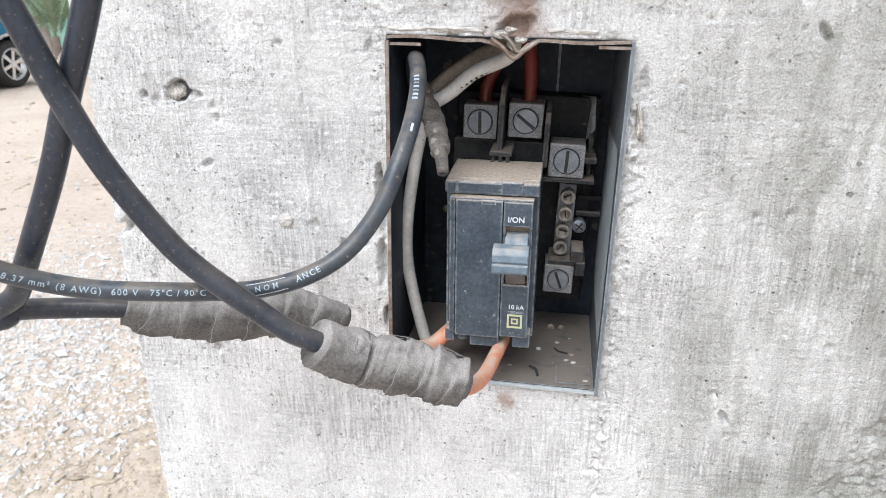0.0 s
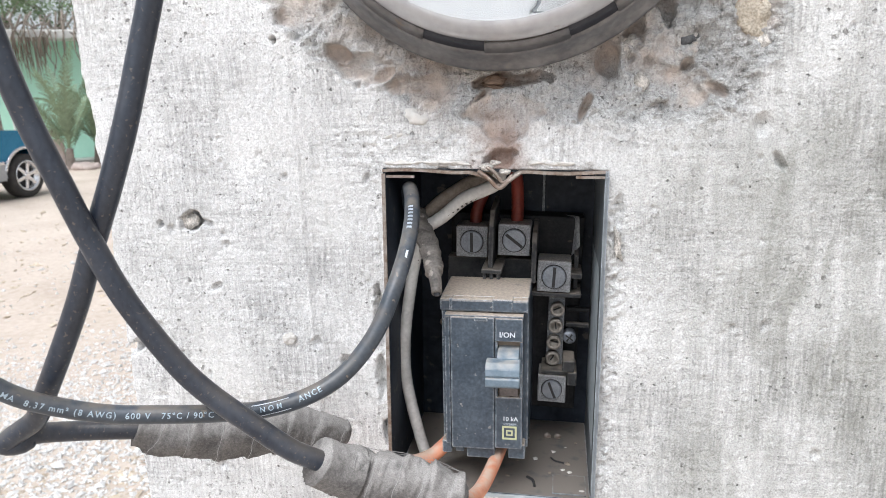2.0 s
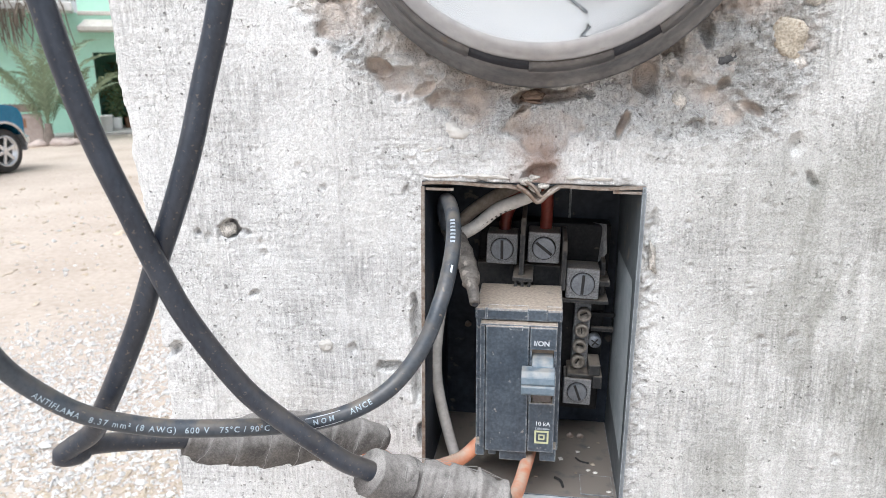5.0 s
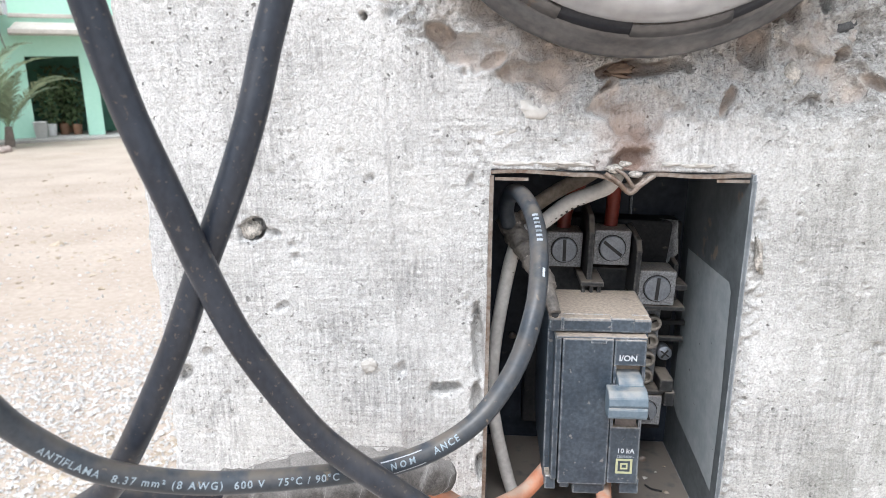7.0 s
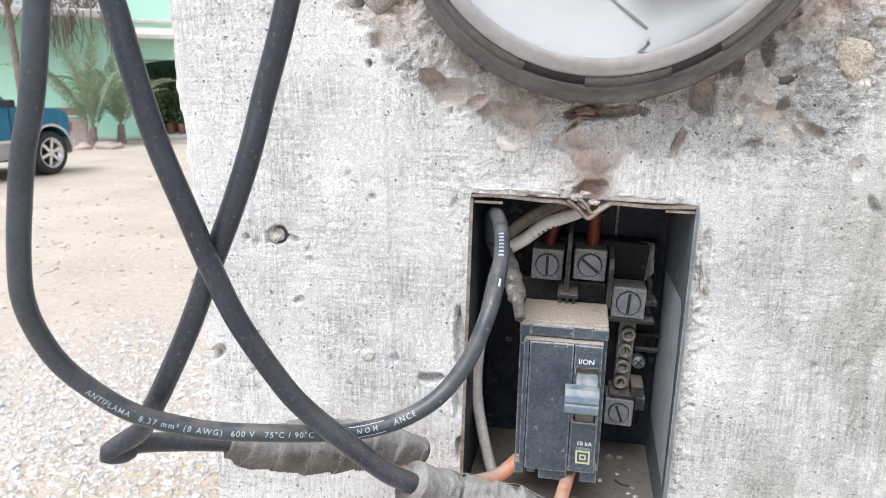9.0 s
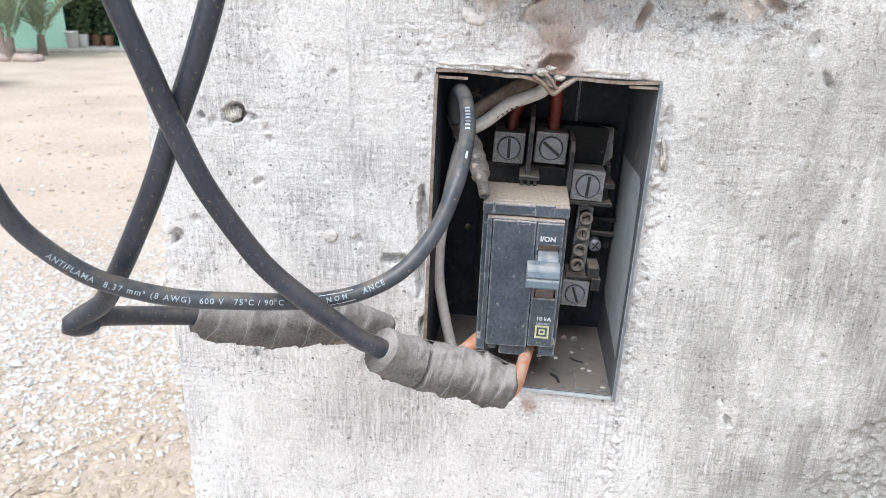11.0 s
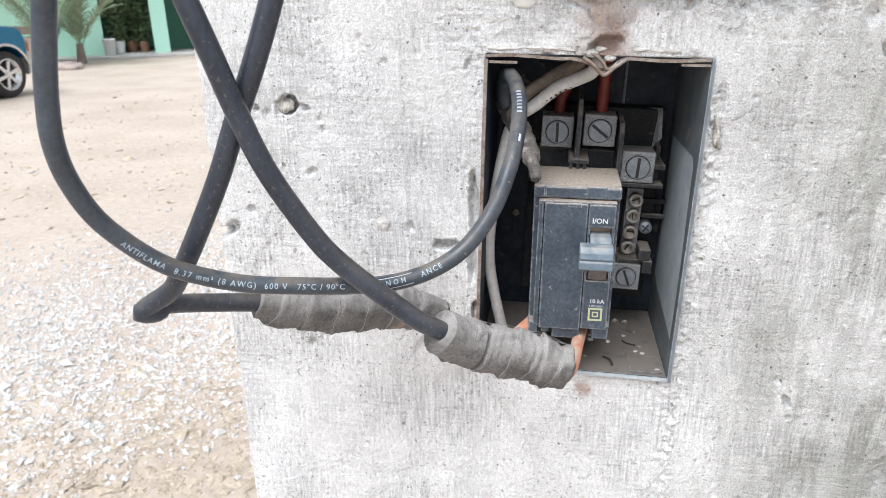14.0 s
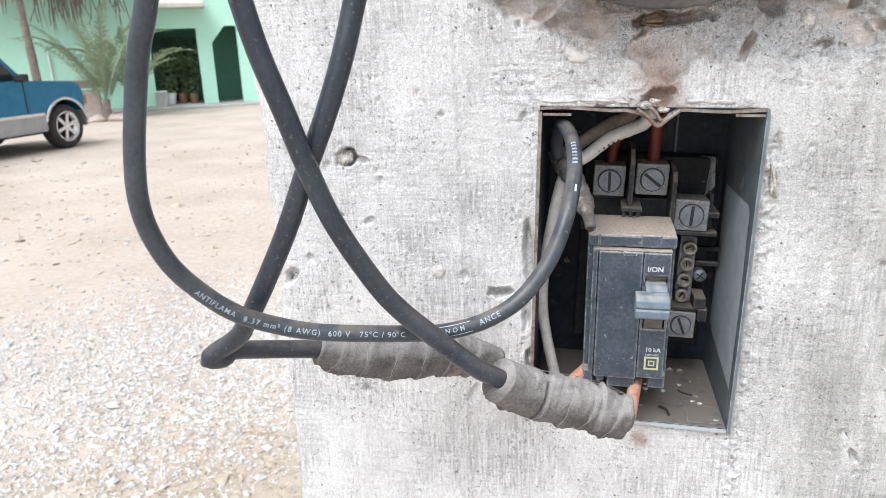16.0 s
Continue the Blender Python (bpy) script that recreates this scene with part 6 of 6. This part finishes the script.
upper = [(0.50, 0.62), (0.53, 0.86), (0.51, 0.97), (0.45, 1.055), (0.35, 1.105), (0.18, 1.13), (-0.60, 1.17), (-0.70, 1.18), (-5.0, 1.18), (-4.95, 0.62)] + [(-4.0, 0.62)] + arch(-3.5, 0.46, 148, 32)[0:] + [(-3.0, 0.62), (-0.46, 0.62)] + arch(0, 0.46, 148, 32) + [(0.46, 0.62)]
part("body", side_shape(upper, 0.02, 1.92, 0.05, 3), TRUCK_BLUE, truck, "metallic blue upper body")
lower = [(0.49, 0.36), (0.515, 0.615), (0.47, 0.615)] + arch(0, 0.46, 31, 2, 4) + [(0.44, 0.34)]
part("front_valance", side_shape(lower, 0.015, 1.925, 0.02), TRUCK_GREY, truck)
lower = [(-0.44, 0.34)] + arch(0, 0.46, 178, 149, 4) + [(-0.46, 0.615), (-3.02, 0.615)] + arch(-3.5, 0.46, 31, 2, 4) + [(-3.04, 0.34)]
part("sill", side_shape(lower, 0.01, 1.93, 0.02), TRUCK_GREY, truck, "silver lower side")
lower = [(-3.96, 0.34)] + arch(-3.5, 0.46, 178, 149, 4) + [(-3.96, 0.615), (-4.98, 0.615), (-4.95, 0.34)]
part("rear_valance", side_shape(lower, 0.01, 1.93, 0.02), TRUCK_GREY, truck)
part("side_trim", box((-3.0, -0.004, 0.60), (-0.47, 0.03, 0.655), 0.008), CHROME, truck, "chrome trim strip")
b = bmesh.new()
for (r0, y0), (r1, y1) in (((0.455, -0.006), (0.50, -0.006)),):
    rings = [[b.verts.new((r * math.cos(radians(a)), y, WR + r * math.sin(radians(a)))) for r, y in ((r0, y0), (r1, y0), (r1, 0.03), (r0, 0.03))] for a in range(15, 166, 6)]
    for p, q in zip(rings, rings[1:]):
        for k in range(4):
            b.faces.new((p[k], p[(k + 1) % 4], q[(k + 1) % 4], q[k]))
part("arch_trim", b, CHROME, truck, "chrome wheel arch trim", True)
cab = [(-0.60, 1.17), (-1.18, 1.72), (-1.43, 1.78), (-2.53, 1.78), (-2.68, 1.68), (-2.74, 1.17)]
part("cab", side_shape(cab, 0.10, 1.84, 0.05, 3), TRUCK_BLUE, truck)
win = [(-0.82, 1.21), (-1.22, 1.62), (-1.44, 1.68), (-1.70, 1.68), (-1.70, 1.21)]
part("side_window", side_shape(win, 0.085, 0.12, 0.0), DARK_GLASS, truck, "dark side window")
win = [(-1.78, 1.21), (-1.78, 1.68), (-2.44, 1.68), (-2.52, 1.60), (-2.60, 1.21)]
part("side_window", side_shape(win, 0.085, 0.12, 0.0), DARK_GLASS, truck, "dark side window")
b = bmesh.new()
b.faces.new([b.verts.new(p) for p in ((-0.58, 0.20, 1.215), (-1.14, 0.26, 1.715), (-1.14, 1.68, 1.715), (-0.58, 1.74, 1.215))])
bmesh.ops.solidify(b, geom=b.faces[:], thickness=0.012)
part("windscreen", b, DARK_GLASS, truck, "dark windscreen")
mirror = part("wing_mirror", box((-0.94, -0.16, 1.17), (-0.82, 0.02, 1.29), 0.025), SLOT, truck, "black wing mirror")
for a_, c_ in (((-0.80, 0.012, 0.66), (-0.79, 0.022, 1.16)), ((-1.75, 0.012, 0.66), (-1.74, 0.022, 1.17))):
    part("door_seam", box(a_, c_), SLOT, truck)
part("door_handle", box((-1.68, -0.01, 1.02), (-1.52, 0.03, 1.07), 0.01), SLOT, truck)
part("front_bumper", box((0.50, 0.05, 0.44), (0.60, 1.88, 0.60), 0.03), CHROME, truck, "chrome front bumper")
part("headlight", box((0.49, 0.10, 0.72), (0.545, 0.50, 0.90), 0.015), WHITE_PAINT, truck)
part("headlight", box((0.49, 1.44, 0.72), (0.545, 1.84, 0.90), 0.015), WHITE_PAINT, truck)
part("marker_light", box((0.47, 0.008, 0.72), (0.53, 0.05, 0.88), 0.01), TERRACOTTA, truck, "amber corner light")
part("grille", box((0.49, 0.54, 0.70), (0.54, 1.40, 0.92), 0.01), SLOT, truck)
AX = Matrix.Rotation(radians(90), 4, "X")


def wheel(x, y, side):
    t = part("wheel", turned([(0.25, -0.11), (0.30, -0.125), (0.345, -0.12), (0.37, -0.09), (WR, -0.05), (WR, 0.05), (0.37, 0.09), (0.345, 0.12), (0.30, 0.125), (0.25, 0.11)], 48), RUBBER, truck, "dusty black tyre", True)
    t.location = (x, y, WR)
    part("rim", turned([(0.255, side * 0.112), (0.262, side * 0.122), (0.235, side * 0.118), (0.225, side * 0.06), (0.20, side * 0.05), (0.20, side * 0.03), (0.255, 0.0)], 48), CHROME, t, "chrome rim", True)
    part("brake_disc", cyl(0.20, 0.02, Matrix.Translation((0, side * 0.02, 0)) @ AX, 32), SLOT, t)
    part("hub", cyl(0.055, 0.05, Matrix.Translation((0, side * 0.09, 0)) @ AX, 20, None, 0.01), CHROME, t)
    for k in range(6):
        b = box((-0.032, side * 0.075, 0.03), (0.032, side * 0.105, 0.225), 0.012)
        bmesh.ops.transform(b, matrix=Matrix.Rotation(radians(60 * k + 12), 4, "Y"), verts=b.verts)
        part("spoke", b, CHROME, t)


for x in (0.0, -3.5):
    wheel(x, 0.14, -1)
    wheel(x, 1.80, 1)
part("underbody", box((-4.8, 0.3, 0.28), (0.45, 1.65, 0.66)), SLOT, truck)
